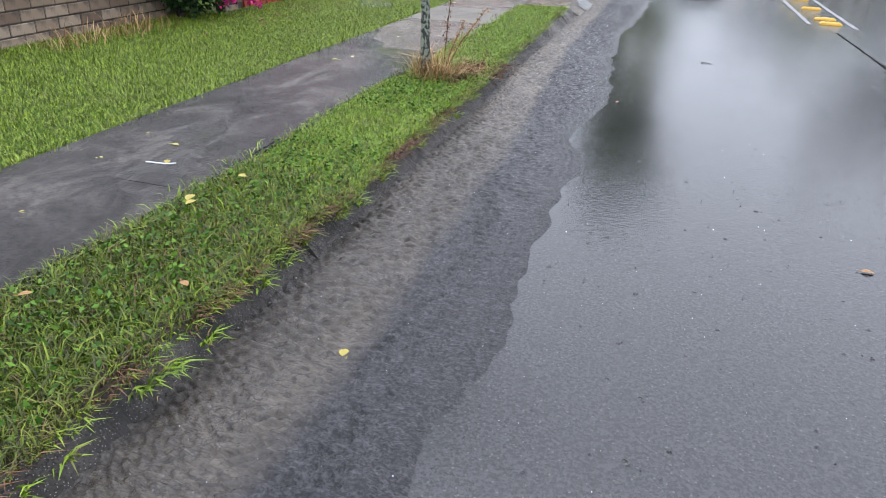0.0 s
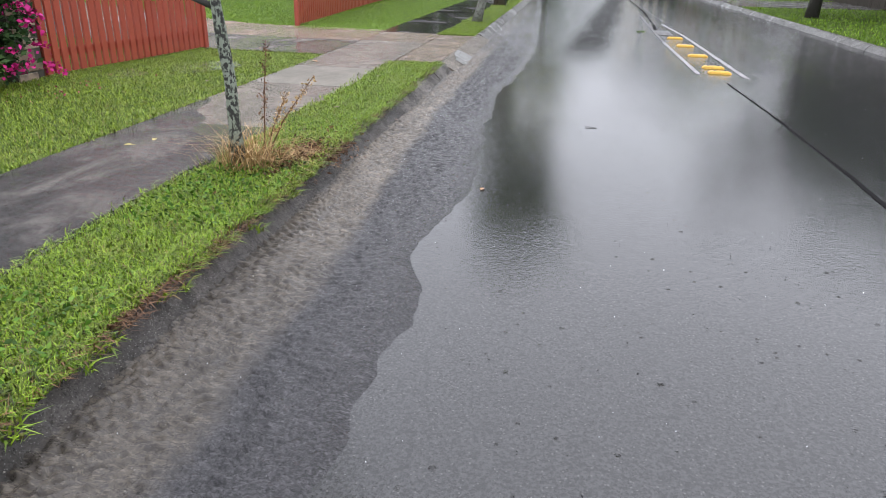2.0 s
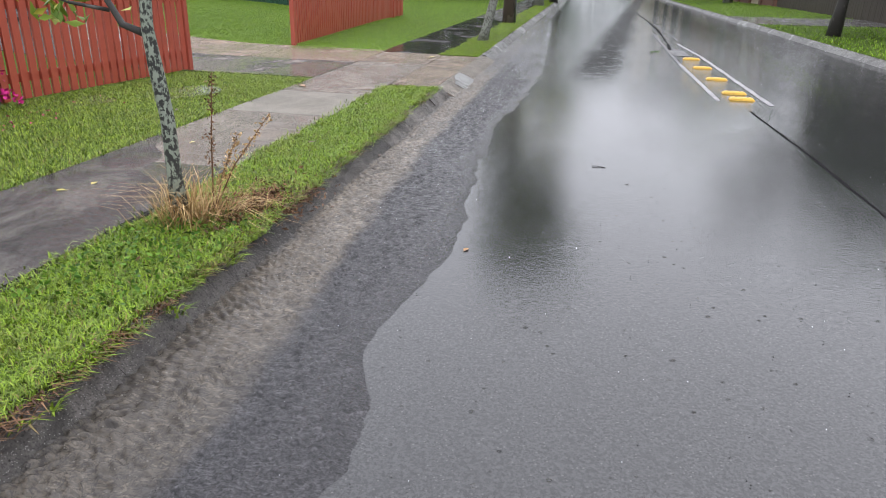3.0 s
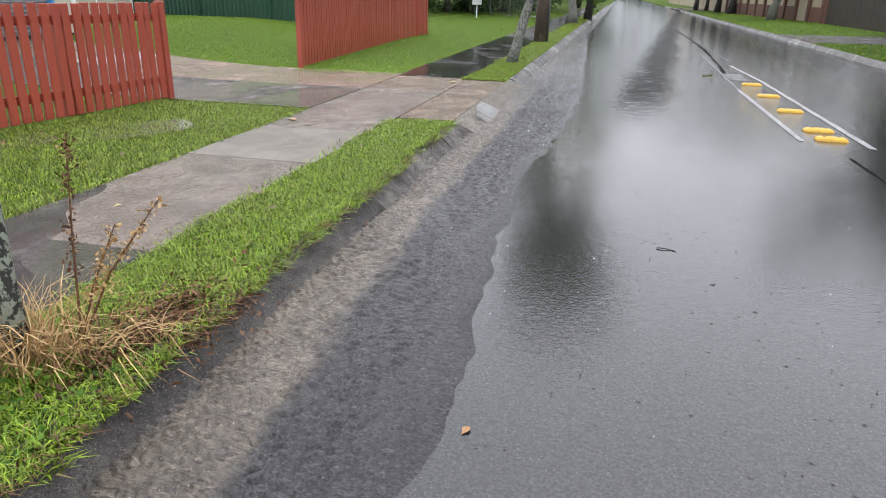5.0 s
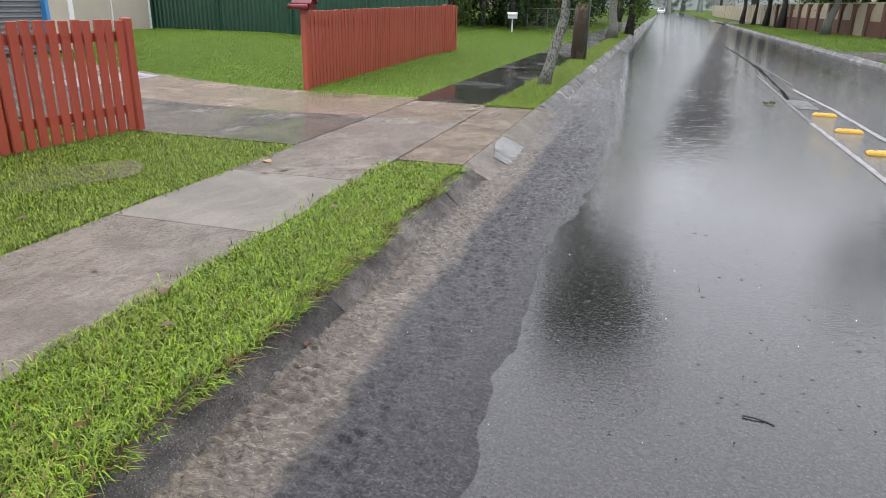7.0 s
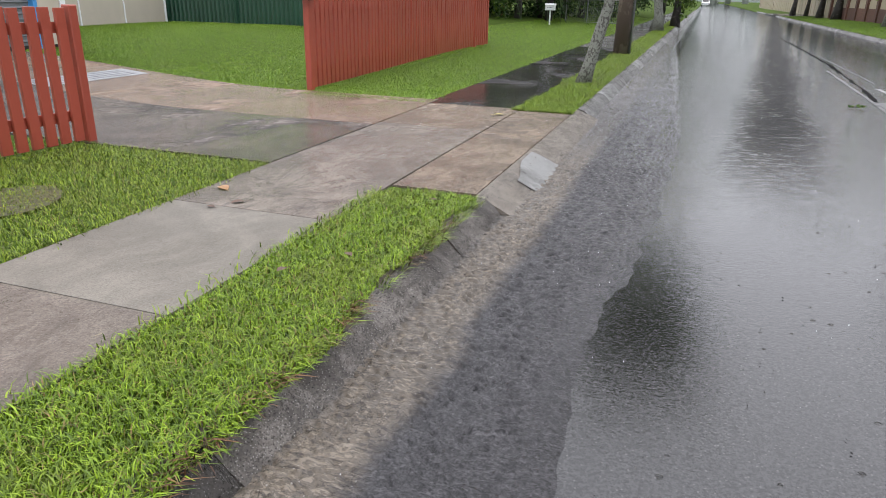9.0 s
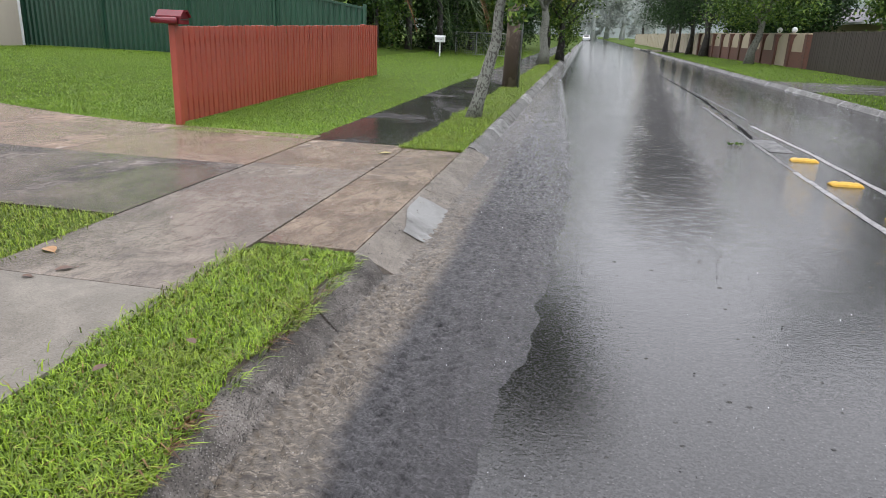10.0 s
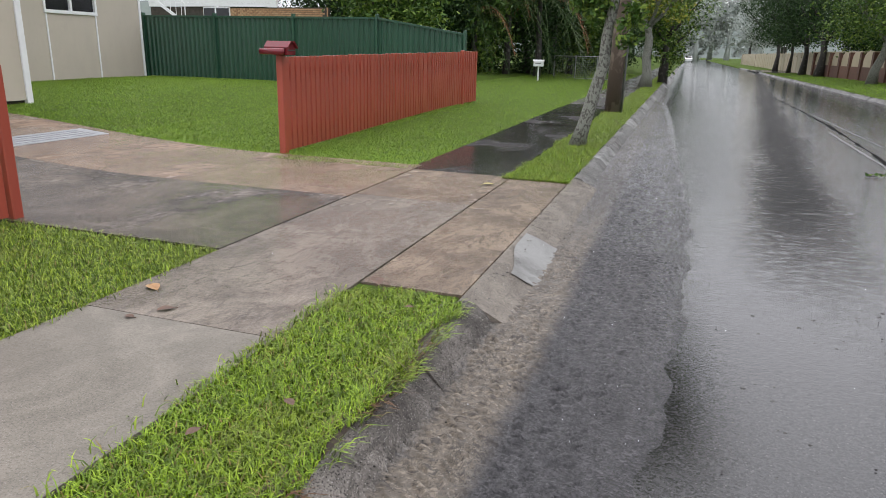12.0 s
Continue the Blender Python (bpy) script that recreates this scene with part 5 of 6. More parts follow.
part("stringer", Geo().add([(0, 0, 3.9), (2.6, 0, 2.3), (2.6, 0, 2.15), (0, 0, 3.75), (0, 0.04, 3.9), (2.6, 0.04, 2.3), (2.6, 0.04, 2.15), (0, 0.04, 3.75)], [(0, 1, 2, 3), (4, 7, 6, 5), (0, 4, 5, 1), (3, 2, 6, 7)]), WHITE, st)
part("handrail", Geo().tube([(0, 0.02, 4.7), (2.6, 0.02, 3.1), (2.6, 0.02, 0.0)], 0.025, 6), WHITE, st)
for i in range(9):
    part("baluster", Geo().tube([(i * 0.3, 0.02, 3.85 - i * 0.184), (i * 0.3, 0.02, 4.66 - i * 0.184)], 0.014, 5), WHITE, st)

# ---- across the road: paling fence, arched wall, cream fence, house ----
XP = 11.7
pf = thing("paling_fence", "dark weathered timber paling fence across the road", "paling fence")
yv = 20.0
k = 0
while yv < 49.3:
    rn = random.Random(k)
    ob = part("paling", Geo().box(-0.01, 0.01, 0, 0.142, 0.02, 1.98 + rn.uniform(-0.04, 0.03)), PALING, pf)
    ob.matrix_basis = pose(XP + rn.uniform(-0.006, 0.006), yv, 0)
    yv, k = yv + 0.155, k + 1
for h in (0.4, 1.6):
    part("rail", Geo().box(XP + 0.02, XP + 0.06, 20.0, 49.4, h, h + 0.08), PALING, pf)

aw = thing("arched_wall", "brick pier wall with cream arched panels and white globe lamps", "garden wall", (11.7, 49.9, 0), 4.7)
PY = [2.45 * i for i in range(11)]
for i, yv in enumerate(PY):
    pier = part("brick_pier", Geo().box(-0.2, 0.2, yv - 0.2, yv + 0.2, -0.05, 1.85, 0.01), BRICK_RED, aw)
    part("cap", Geo().box(-0.24, 0.24, yv - 0.24, yv + 0.24, 1.852, 1.93, 0.015), CREAM_FENCE, pier)
    if i in (1, 2):
        part("globe_lamp", Geo().dome((0, yv, 2.1), (0.16, 0.16, 0.16), 8, 14), WHITE, pier, "white globe lamp", True)
    if i < len(PY) - 1:
        y0, y1 = yv + 0.2, yv + 2.25
        if i != 1:
            part("brick_base", Geo().box(-0.1, 0.1, y0, y1, -0.05, 0.9), BRICK_RED, aw)
        z0, n = (0.9 if i != 1 else 0.05), 14
        vs = []
        for x in (-0.05, 0.05):
            for j in range(n + 1):
                u = j / n
                vs += [(x, y0 + (y1 - y0) * u, z0), (x, y0 + (y1 - y0) * u, 1.3 + 0.62 * math.sqrt(max(0, 1 - (2 * u - 1) ** 2)))]
        m = 2 * (n + 1)
        fs = [(2 * j, 2 * j + 1, 2 * j + 3, 2 * j + 2) for j in range(n)] + [(m + 2 * j, m + 2 * j + 2, m + 2 * j + 3, m + 2 * j + 1) for j in range(n)] + [(2 * j + 1, m + 2 * j + 1, m + 2 * j + 3, 2 * j + 3) for j in range(n)]
        fs += [(0, m, m + 1, 1), (2 * n, 2 * n + 1, m + 2 * n + 1, m + 2 * n)]
        part("arched_panel", Geo().add(vs, fs), CREAM_FENCE, aw, "cream arched panel")
cf = thing("cream_fence", "long cream sheet fence along the far verge", "fence", (9.7, 75.2, 0), 0)
for i in range(36):
    part("panel", Geo().box(-0.03, 0.03, i * 2.4, i * 2.4 + 2.3, 0, 1.85), CREAM_FENCE, cf)
    part("post", Geo().box(-0.06, 0.06, i * 2.4 - 0.08, i * 2.4 - 0.01, 0, 1.95), BRICK_RED if i % 12 == 11 else CREAM_FENCE, cf)


def far_house(x0, x1, y0, y1, h, ridge, label):
    f = thing("house", label, "house", group="houses across the road")
    part("wall", Geo().box(x0, x1, y0, y1, 0, h), CREAM_FENCE, f)
    xm, e = (x0 + x1) / 2, 0.6
    part("roof", Geo().add([(x0 - e, y0 - e, h), (x1 + e, y0 - e, h), (x1 + e, y1 + e, h), (x0 - e, y1 + e, h), (xm, y0 + 3, ridge), (xm, y1 - 3, ridge)], [(0, 1, 4), (1, 2, 5, 4), (2, 3, 5), (3, 0, 4, 5), (3, 2, 1, 0)]), TILE_ROOF, f)
    part("gutter", Geo().box(x0 - e - 0.1, x0 - e, y0 - e, y1 + e, h - 0.02, h + 0.12), WHITE, f)
    for i in range(3):
        yy = y0 + (y1 - y0) * (0.2 + 0.27 * i)
        w = part("window", Geo().box(x0 - 0.05, x0 - 0.01, yy, yy + 1.6, 1.0, 2.2), WHITE, f)
        for q in (0, 1):
            part("pane", Geo().box(x0 - 0.07, x0 - 0.054, yy + 0.08 + q * 0.76, yy + 0.76 + q * 0.76, 1.08, 2.12), GLASS_DARK, w)
    return f


far_house(17, 26, 55, 70, 2.7, 4.8, "cream house with a grey tiled roof across the road")
far_house(17, 26, 76, 92, 3.0, 5.0, "second cream house further along the road")
far_house(17, 27, 22, 40, 2.7, 4.8, "cream house behind the paling fence")

rd = thing("crossing", "pale concrete driveway crossing over the far verge", "driveway", kind="structure")
part("slab", Geo().grid([6.4, 8, 10, 11.6], [30.0, 32.5, 35.4], lambda x, y: ground_z(x, y) + 0.012, 0.1), PATH_GREY, rd)

side = part("side_street", Geo().grid([6.11, 7.5, 9.6], [83, 88, 95.5], lambda x, y: ground_z(x, y) + 0.014, 0.1), ASPHALT)
tagged(side, "wet asphalt mouth of a side street", "road", kind="structure")

# ---- white car far off ----
car = thing("car", "small white car far down the wet road", "car", (-0.3, 185, -0.1), 0)
prof = [(-2.0, 0.35), (-2.05, 0.75), (-1.2, 0.9), (-0.6, 1.42), (0.9, 1.45), (1.7, 0.95), (2.05, 0.85), (2.05, 0.35)]
m = len(prof)
g = Geo().add([(x * (0.82 if z > 1.2 else 1), yy, z) for x in (-0.86, 0.86) for yy, z in prof], [(i, i + 1, m + i + 1, m + i) for i in range(m - 1)] + [(m - 1, 0, m, 2 * m - 1), tuple(range(m))[::-1], tuple(range(m, 2 * m))])
cb = part("body", g, WHITE, car)
part("windscreen", Geo().add([(-0.72, -1.12, 0.97), (0.72, -1.12, 0.97), (0.62, -0.66, 1.38), (-0.62, -0.66, 1.38)], [(0, 1, 2, 3)]), GLASS_DARK, cb)
for x in (-0.6, 0.6):
    part("headlight", Geo().dome((x, -2.02, 0.66), (0.16, 0.06, 0.1)), STEEL, cb)
for x in (-0.8, 0.8):
    for yy in (-1.3, 1.3):
        part("tyre", Geo().tube([(x - 0.1, yy, 0.32), (x + 0.1, yy, 0.32)], 0.32, 14), RUBBER, car)

# distant wooded rise, its colour paled to stand for mist
g = Geo()
vs = []
for i in range(81):
    a = math.pi * i / 80
    r = 620
    for q, z in enumerate((-1, 32 + 12 * noise.noise(Vector((i * 0.35, 0, 0))) + 7 * noise.noise(Vector((i * 1.3, 3, 0))))):
        vs.append((r * math.cos(a), r * math.sin(a), z))
g.add(vs, [(2 * i, 2 * i + 1, 2 * i + 3, 2 * i + 2) for i in range(80)])
tagged(part("backdrop", g, HILL), "line of distant trees, mist painted into its pale colour", "backdrop", kind="structure")

# ---- grass ----
rng = np.random.default_rng(9)


def field(n, x0, x1, y0, y1, power=1.0):
    """Random points, denser towards y0 where power is above 1."""
    u = rng.uniform(0, 1, n) ** power
    return np.stack([rng.uniform(x0, x1, n), y0 + (y1 - y0) * u], 1)


def wavy(yv, k, amp):
    return amp * (np.sin(yv * 2.1 + k) + 0.7 * np.sin(yv * 5.3 + 2 * k) + 0.5 * np.sin(yv * 13.1 + k))


def sward(name, label, p, height, width, mat, z=None, lean=0.6, plain=False):
    p3 = np.column_stack([p, ground_np(p) if z is None else z(p)])
    return tagged(part(name, blades(name, p3, height, width, mat, rng, lean, None, plain), mat), label, "grass", kind="stuff")


p = field(230000, -2.36, -1.28, -1.5, 11.5)
inside = (p[:, 0] > -2.21 + wavy(p[:, 1], 1, 0.025)) & (p[:, 0] < -1.385 - 0.014 * np.maximum(p[:, 1] - 4.5, 0) + wavy(p[:, 1], 2, 0.034))
tip_off = (p[:, 1] < 11.38 - 0.30 * ((p[:, 0] + 1.85) / 0.35) ** 2 * 0.5)
bare = np.exp(-(((p[:, 0] + 1.62) / 0.2) ** 2 + ((p[:, 1] - 6.15) / 0.45) ** 2))
thin = 0.45 * np.clip((2.8 - p[:, 1]) / 1.5, 0, 1)
p = p[inside & tip_off & (rng.uniform(0, 1, len(p)) > np.maximum(bare * 1.15, thin))]
near = p[:, 1] + rng.normal(0, 0.35, len(p)) < 2.9
sward("verge_grass", "dark weedy carpet grass on the strip beside the gutter", p[near], 0.045, 0.0048, CARPET, lambda q: np.where(q[:, 0] > -1.55, 0.006, -0.016), 0.9)
p = p[~near]
sward("verge_grass", "lush wet grass on the strip between path and gutter", p, 0.034, 0.0048, GRASS, lambda q: np.where(q[:, 0] > -1.57, 0.008, -0.016), 0.9)
p = field(90000, -2.36, -1.45, 15.2, 60, 1.9)
p = p[(p[:, 0] > -2.25 + wavy(p[:, 1], 3, 0.03)) & (p[:, 0] < -1.54 + wavy(p[:, 1], 4, 0.015))]
sward("verge_grass", "grass strip around the leaning tree and the power pole", p, 0.045, 0.007, GRASS, lambda q: np.full(len(q), -0.016), 0.9, True)
under = p[rng.uniform(0, 1, len(p)) < 0.9] + rng.normal(0, 0.004, (1, 2))
sward("verge_undergrowth", "short fine grass under the longer verge blades", under, 0.026, 0.0042, GRASS, lambda q: np.where(q[:, 0] > -1.57, 0.008, -0.016), 0.9, True)
p = field(190000, -5.9, -3.2, 1.2, 11.75)
p = p[(p[:, 0] < -3.36 + wavy(p[:, 1], 5, 0.022)) & (p[:, 1] < 11.66 - 0.02 * (p[:, 0] + 3.3))]
sward("lawn_grass", "mown wet lawn between the footpath and the red fence", p, 0.034, 0.0048, LAWN, None, 0.9)
p = field(210000, -8.0, -3.3, 15.3, 60, 1.9)
p = p[(p[:, 0] < -3.45 + wavy(p[:, 1], 6, 0.03)) & ((p[:, 1] > 15.62) | (p[:, 0] > -5.3))]
sward("lawn_grass", "lawn beside the footpath past the driveway", p, 0.036, 0.0075, FAR_LAWN, None, 0.9, True)
p = field(200000, -15.0, -5.3, 15.6, 24.4)
p = p[(p[:, 1] > 15.64 + 0.0 * (-5.4 - p[:, 0]) + 0.0) & (rng.uniform(0, 1, len(p)) < 0.9)]
sward("lawn_grass", "front lawn of the beige house", p, 0.032, 0.0085, FAR_LAWN, None, 0.9, True)
p = field(26000, 6.45, 11.6, 12, 80, 1.7)
p = p[~((p[:, 1] > 29.9) & (p[:, 1] < 35.5))]
sward("far_verge_grass", "grass verge across the road", p, 0.06, 0.018, FAR_LAWN)

p = field(2600, -2.2, -1.42, -1.0, 3.2)
sward("tall_verge_grass", "taller wet grass tufts on the verge", p, 0.075, 0.007, CARPET, lambda q: np.full(len(q), -0.016), 0.9)
p = field(1500, -2.2, -1.45, 6.4, 11.2)
sward("tall_verge_grass", "scattered taller grass on the verge", p, 0.05, 0.006, GRASS, lambda q: np.full(len(q), -0.016), 0.9)

# runners that hang over the kerb
c = rng.uniform(-0.5, 11.2, 120)
q = np.repeat(c, rng.integers(6, 46, 120))
p3 = np.stack([-1.40 - 0.012 * np.maximum(q - 4.5, 0) + rng.normal(0, 0.022, len(q)), q + rng.normal(0, 0.045, len(q)), np.full(len(q), 0.0)], 1)
tagged(part("kerb_runners", blades("kerb_runners", p3, 0.052, 0.0062, GRASS, rng, 1.1, (1.0, 0, 0)), GRASS), "grass runners hanging over the kerb edge", "grass", kind="stuff")
c = np.concatenate([rng.uniform(-0.3, 6.6, 90), rng.uniform(6.6, 11.0, 22)])
q = np.repeat(c, rng.integers(8, 34, len(c)))
p3 = np.stack([-1.41 - 0.012 * np.maximum(q - 4.5, 0) + rng.normal(0, 0.028, len(q)), q + rng.normal(0, 0.05, len(q)), np.full(len(q), 0.004)], 1)
tagged(part("kerb_roots", blades("kerb_roots", p3, 0.05, 0.007, LITTER_BROWN, rng, 1.3, (0.9, 0, 0)), LITTER_BROWN), "brown dead runners and roots along the kerb edge", "dead grass", kind="stuff")
c = rng.uniform(-0.4, 5.4, 34)
q = np.repeat(c, 16)
p3 = np.stack([-1.36 + np.repeat(rng.uniform(-0.03, 0.06, 34), 16) + rng.normal(0, 0.012, len(q)), q + rng.normal(0, 0.02, len(q)), np.full(len(q), -0.02)], 1)
tagged(part("kerb_tufts", blades("kerb_tufts", p3, 0.048, 0.009, GRASS, rng, 1.2, (0.7, 0, 0)), GRASS), "broad grass tufts creeping over the kerb face", "grass", kind="stuff")
q = rng.uniform(0, 11.3, 1500)
p3 = np.stack([np.where(rng.uniform(0, 1, 1500) < 0.5, -2.22, -3.36) + rng.normal(0, 0.035, 1500), q, np.full(1500, 0.0)], 1)
tagged(part("path_edge_grass", blades("path_edge_grass", p3, 0.042, 0.006, LAWN, rng, 1.0), LAWN), "ragged grass along the footpath edges", "grass", kind="stuff")
q = np.concatenate([field(2300, -2.15, -1.45, -0.5, 3.8), field(600, -2.1, -1.45, 4.6, 6.0)])
p3 = np.column_stack([q, rng.uniform(0.015, 0.055, len(q))])
tagged(part("broad_weeds", leaves("broad_weeds", p3, 0.03, WEED, rng, 0.55, 0.1), WEED), "broad-leaved weeds among the grass", "weeds", kind="stuff")

# dry tuft and brown litter at the foot of the young tree
tuft = thing("dry_grass_tuft", "straw-coloured dry grass tuft at the foot of the tree", "grass tuft", (-1.93, 5.85, -0.02))
p3 = np.stack([rng.normal(0.03, 0.09, 420), rng.normal(-0.02, 0.10, 420), np.zeros(420)], 1)
part("straw", blades("straw", p3, 0.27, 0.005, DRY, rng, 0.9), DRY, tuft)["kind"] = "stuff"
p3 = np.stack([rng.normal(0.2, 0.10, 130), rng.normal(0.1, 0.12, 130), np.zeros(130)], 1)
part("flattened_straw", blades("flattened_straw", p3, 0.16, 0.005, DRY, rng, 1.7, (0.7, 0.2, 0)), DRY, tuft)["kind"] = "stuff"
p3 = np.stack([rng.normal(-1.58, 0.13, 1800), rng.normal(6.2, 0.28, 1800), rng.uniform(-0.01, 0.03, 1800)], 1)
tagged(part("leaf_litter", leaves("leaf_litter", p3, 0.035, LITTER_BROWN, rng, 0.4, 0), LITTER_BROWN), "brown rotting leaves and roots on bare soil", "leaf litter", kind="stuff")
p3 = np.stack([rng.normal(-5.5, 0.12, 260), rng.uniform(5.0, 6.6, 260), np.zeros(260)], 1)
tagged(part("dry_wall_grass", blades("dry_wall_grass", p3, 0.24, 0.007, DRY, rng, 0.9), DRY), "dry straw grass along the brick wall", "grass", kind="stuff")

weed = thing("tall_weed", "spindly seeding weed beside the young tree", "weed", (-1.84, 6.0, -0.02))
rn = random.Random(4)
for j, (dx, dy, h) in enumerate(((0.05, 0.05, 0.86), (0.36, 0.12, 0.62), (0.16, 0.1, 0.5))):
    pts = [Vector((0, 0, 0)), Vector((dx * 0.4, dy * 0.4, h * 0.5)), Vector((dx, dy, h))]
    stem = part("stem", Geo().tube(pts, [0.006, 0.0045, 0.002], 5), LITTER_BROWN, weed)
    c = np.array([tuple(pts[1].lerp(pts[2], rn.uniform(-0.3, 1.0)) + Vector((rn.gauss(0, 0.016), rn.gauss(0, 0.016), 0))) for _ in range(170)])
    part("seed_spray", leaves("seed_spray", c, 0.022, LITTER_BROWN if j == 0 else DRY, rng, 0.5), DRY, stem)["kind"] = "stuff"

# shallow rain puddles standing in the lawn
PUDDLE = Mat("puddle_water", 0.5)
PUDDLE = PUDDLE.set(Base_Color=(0.05, 0.06, 0.025), Coat_Weight=1.0, Coat_IOR=1.36, Coat_Roughness=0.03, Coat_Normal=PUDDLE.bump(PUDDLE.noise(30, 3, 0.6), 0.4, 0.01))
for k, (x, yv, rx, ry) in enumerate(((-4.45, 9.75, 0.42, 0.62), (-4.9, 8.9, 0.22, 0.4))):
    ring = [(x + rx * math.cos(a) * (1 + 0.3 * math.sin(3 * a + k)), yv + ry * math.sin(a) * (1 + 0.25 * math.sin(2 * a + 2 * k))) for a in [2 * math.pi * i / 28 for i in range(28)]]
    zc = ground_z(x, yv) + 0.011
    g = Geo().add([(px, py, zc) for px, py in ring] + [(x, yv, zc)], [(i, (i + 1) % 28, 28) for i in range(28)])
    tagged(part("puddle", g, PUDDLE), "shallow rain puddle standing among the lawn blades", "puddle", kind="structure")

# ---- fallen leaves, litter, twigs ----
def leaf_thing(x, yv, z, size, mat, label, turn):
    ob = thing("fallen_leaf", label, "leaf", (x, yv, z), turn, group="fallen leaves")
    n, vs = 6, []
    for i in range(n + 1):
        u = i / n
        w = 0.42 * math.sin(math.pi * min(1, u * 0.93 + 0.03)) ** 0.8
        zz = 0.05 * math.sin(u * 3.1) + 0.01
        vs += [(u - 0.5, -w, zz + 0.14 * w), (u - 0.5, 0, zz - 0.02), (u - 0.5, w, zz + 0.10 * w)]
    vs = [(a * size, b * size * 0.75, c * size + 0.004) for a, b, c in vs]
    part("blade", Geo().add(vs, [(3 * i + k, 3 * i + 3 + k, 3 * i + 4 + k, 3 * i + 1 + k) for i in range(n) for k in (0, 1)]), mat, ob)
    part("stalk", Geo().tube([(-0.5 * size, 0, 0.004), (-0.8 * size, 0.05 * size, 0.006)], 0.0016, 4), mat, ob)
    return ob


YL, BL, OL = "yellow leaf fallen on the wet ground", "brown curled leaf fallen on the wet ground", "orange leaf lying on the wet asphalt"
for i, (x, yv, z, s, mat, lab) in enumerate((
        (-2.76, 3.3, 0.0, 0.06, LEAF_LIT_YELLOW, YL), (-3.05, 3.43, 0.0, 0.055, LEAF_LIT_YELLOW, YL), (-3.0, 2.92, 0.0, 0.06, LEAF_LIT_YELLOW, YL), (-2.77, 2.15, 0.0, 0.05, LEAF_LIT_YELLOW, YL),
        (-2.6, 3.02, 0.0, 0.06, LEAF_LIT_YELLOW, YL), (-3.2, 3.0, 0.0, 0.05, LEAF_LIT_YELLOW, YL), (-2.07, 2.52, 0.05, 0.075, LEAF_LIT_YELLOW, YL), (-2.0, 2.88, 0.05, 0.055, LEAF_LIT_YELLOW, YL), (-2.03, 2.47, 0.05, 0.06, LEAF_LIT_YELLOW, YL),
        (-1.56, 1.78, 0.05, 0.05, LEAF_LIT_ORANGE, BL), (-2.06, 1.5, 0.05, 0.05, LEAF_LIT_ORANGE, BL), (-0.86, 1.75, -0.09, 0.06, LEAF_LIT_YELLOW, YL), (-3.0, 6.1, 0.0, 0.06, LEAF_LIT_YELLOW, YL), (-2.9, 6.3, 0.0, 0.06, LEAF_LIT_YELLOW, YL),
        (1.136, 3.04, road_z(1.13), 0.055, LEAF_LIT_ORANGE, OL), (-0.22, 5.9, road_z(-0.22), 0.045, LEAF_LIT_ORANGE, OL), (-3.22, 10.85, 0.0, 0.12, LEAF_LIT_ORANGE, BL), (-2.92, 10.6, 0.0, 0.09, LEAF_LIT_BROWN, BL), (-2.02, 11.3, 0.055, 0.13, LEAF_LIT_BROWN, BL),
        (-2.3, 14.75, 0.0, 0.12, LEAF_LIT_YELLOW, YL), (-3.7, 8.7, 0.04, 0.07, LEAF_LIT_BROWN, BL), (-3.02, 10.45, 0.0, 0.06, LEAF_LIT_BROWN, BL), (-1.95, 9.6, 0.05, 0.06, LEAF_LIT_BROWN, BL), (-1.75, 9.9, 0.05, 0.06, LEAF_LIT_BROWN, BL), (-1.85, 7.7, 0.05, 0.06, LEAF_LIT_BROWN, BL),
        (-2.1, 8.0, 0.05, 0.07, LEAF_LIT_BROWN, BL), (-1.7, 11.0, 0.05, 0.05, LEAF_LIT_BROWN, BL), (-1.34, 8.0, -0.1, 0.05, LEAF_LIT_BROWN, BL), (-2.7, 8.2, 0.0, 0.04, LEAF_LIT_BROWN, BL), (-2.9, 7.6, 0.0, 0.05, LEAF_LIT_YELLOW, YL))):
    leaf_thing(x, yv, z, s, mat, lab, i * 77 % 360)
tw = thing("twig", "thin dark twig lying on the wet asphalt", "twig", (0.55, 7.88, road_z(0.55) + 0.003))
part("stick", Geo().tube([(-0.05, 0.012, 0), (-0.01, 0.004, 0.003), (0.03, -0.004, 0.0), (0.055, -0.022, 0.002)], [0.0035, 0.0035, 0.003, 0.002], 6), DEBRIS_SHADE, tw)
lit = thing("litter_scrap", "crumpled white plastic scrap on the kerb edge", "litter", (-1.45, 4.66, -0.03))
part("scrap", Geo().add([(-0.03, -0.05, 0), (0.03, -0.045, 0.012), (0.02, 0.0, 0.028), (0.035, 0.05, 0.008), (-0.025, 0.045, 0.016), (-0.035, 0.0, 0.004), (-0.03, -0.05, -0.004), (0.03, -0.045, 0.008), (0.02, 0.0, 0.022), (0.035, 0.05, 0.004), (-0.025, 0.045, 0.012), (-0.035, 0.0, 0.0)], [(0, 1, 2, 5), (5, 2, 3, 4), (11, 8, 7, 6), (10, 9, 8, 11), (0, 6, 7, 1), (1, 7, 8, 2), (2, 8, 9, 3), (3, 9, 10, 4), (4, 10, 11, 5), (5, 11, 6, 0)]), PLASTIC, lit)
straw = thing("litter_straw", "bent white plastic straw on the wet footpath", "litter", (-2.62, 2.98, 0.006))
part("tube", Geo().tube([(-0.09, -0.01, 0), (0.04, 0.0, 0.002), (0.09, 0.03, 0.002)], 0.005, 6), PLASTIC, straw)
br = thing("leafy_twig", "small leafy twig dropped on the road", "twig", (1.78, 17.15, road_z(1.78) + 0.01))
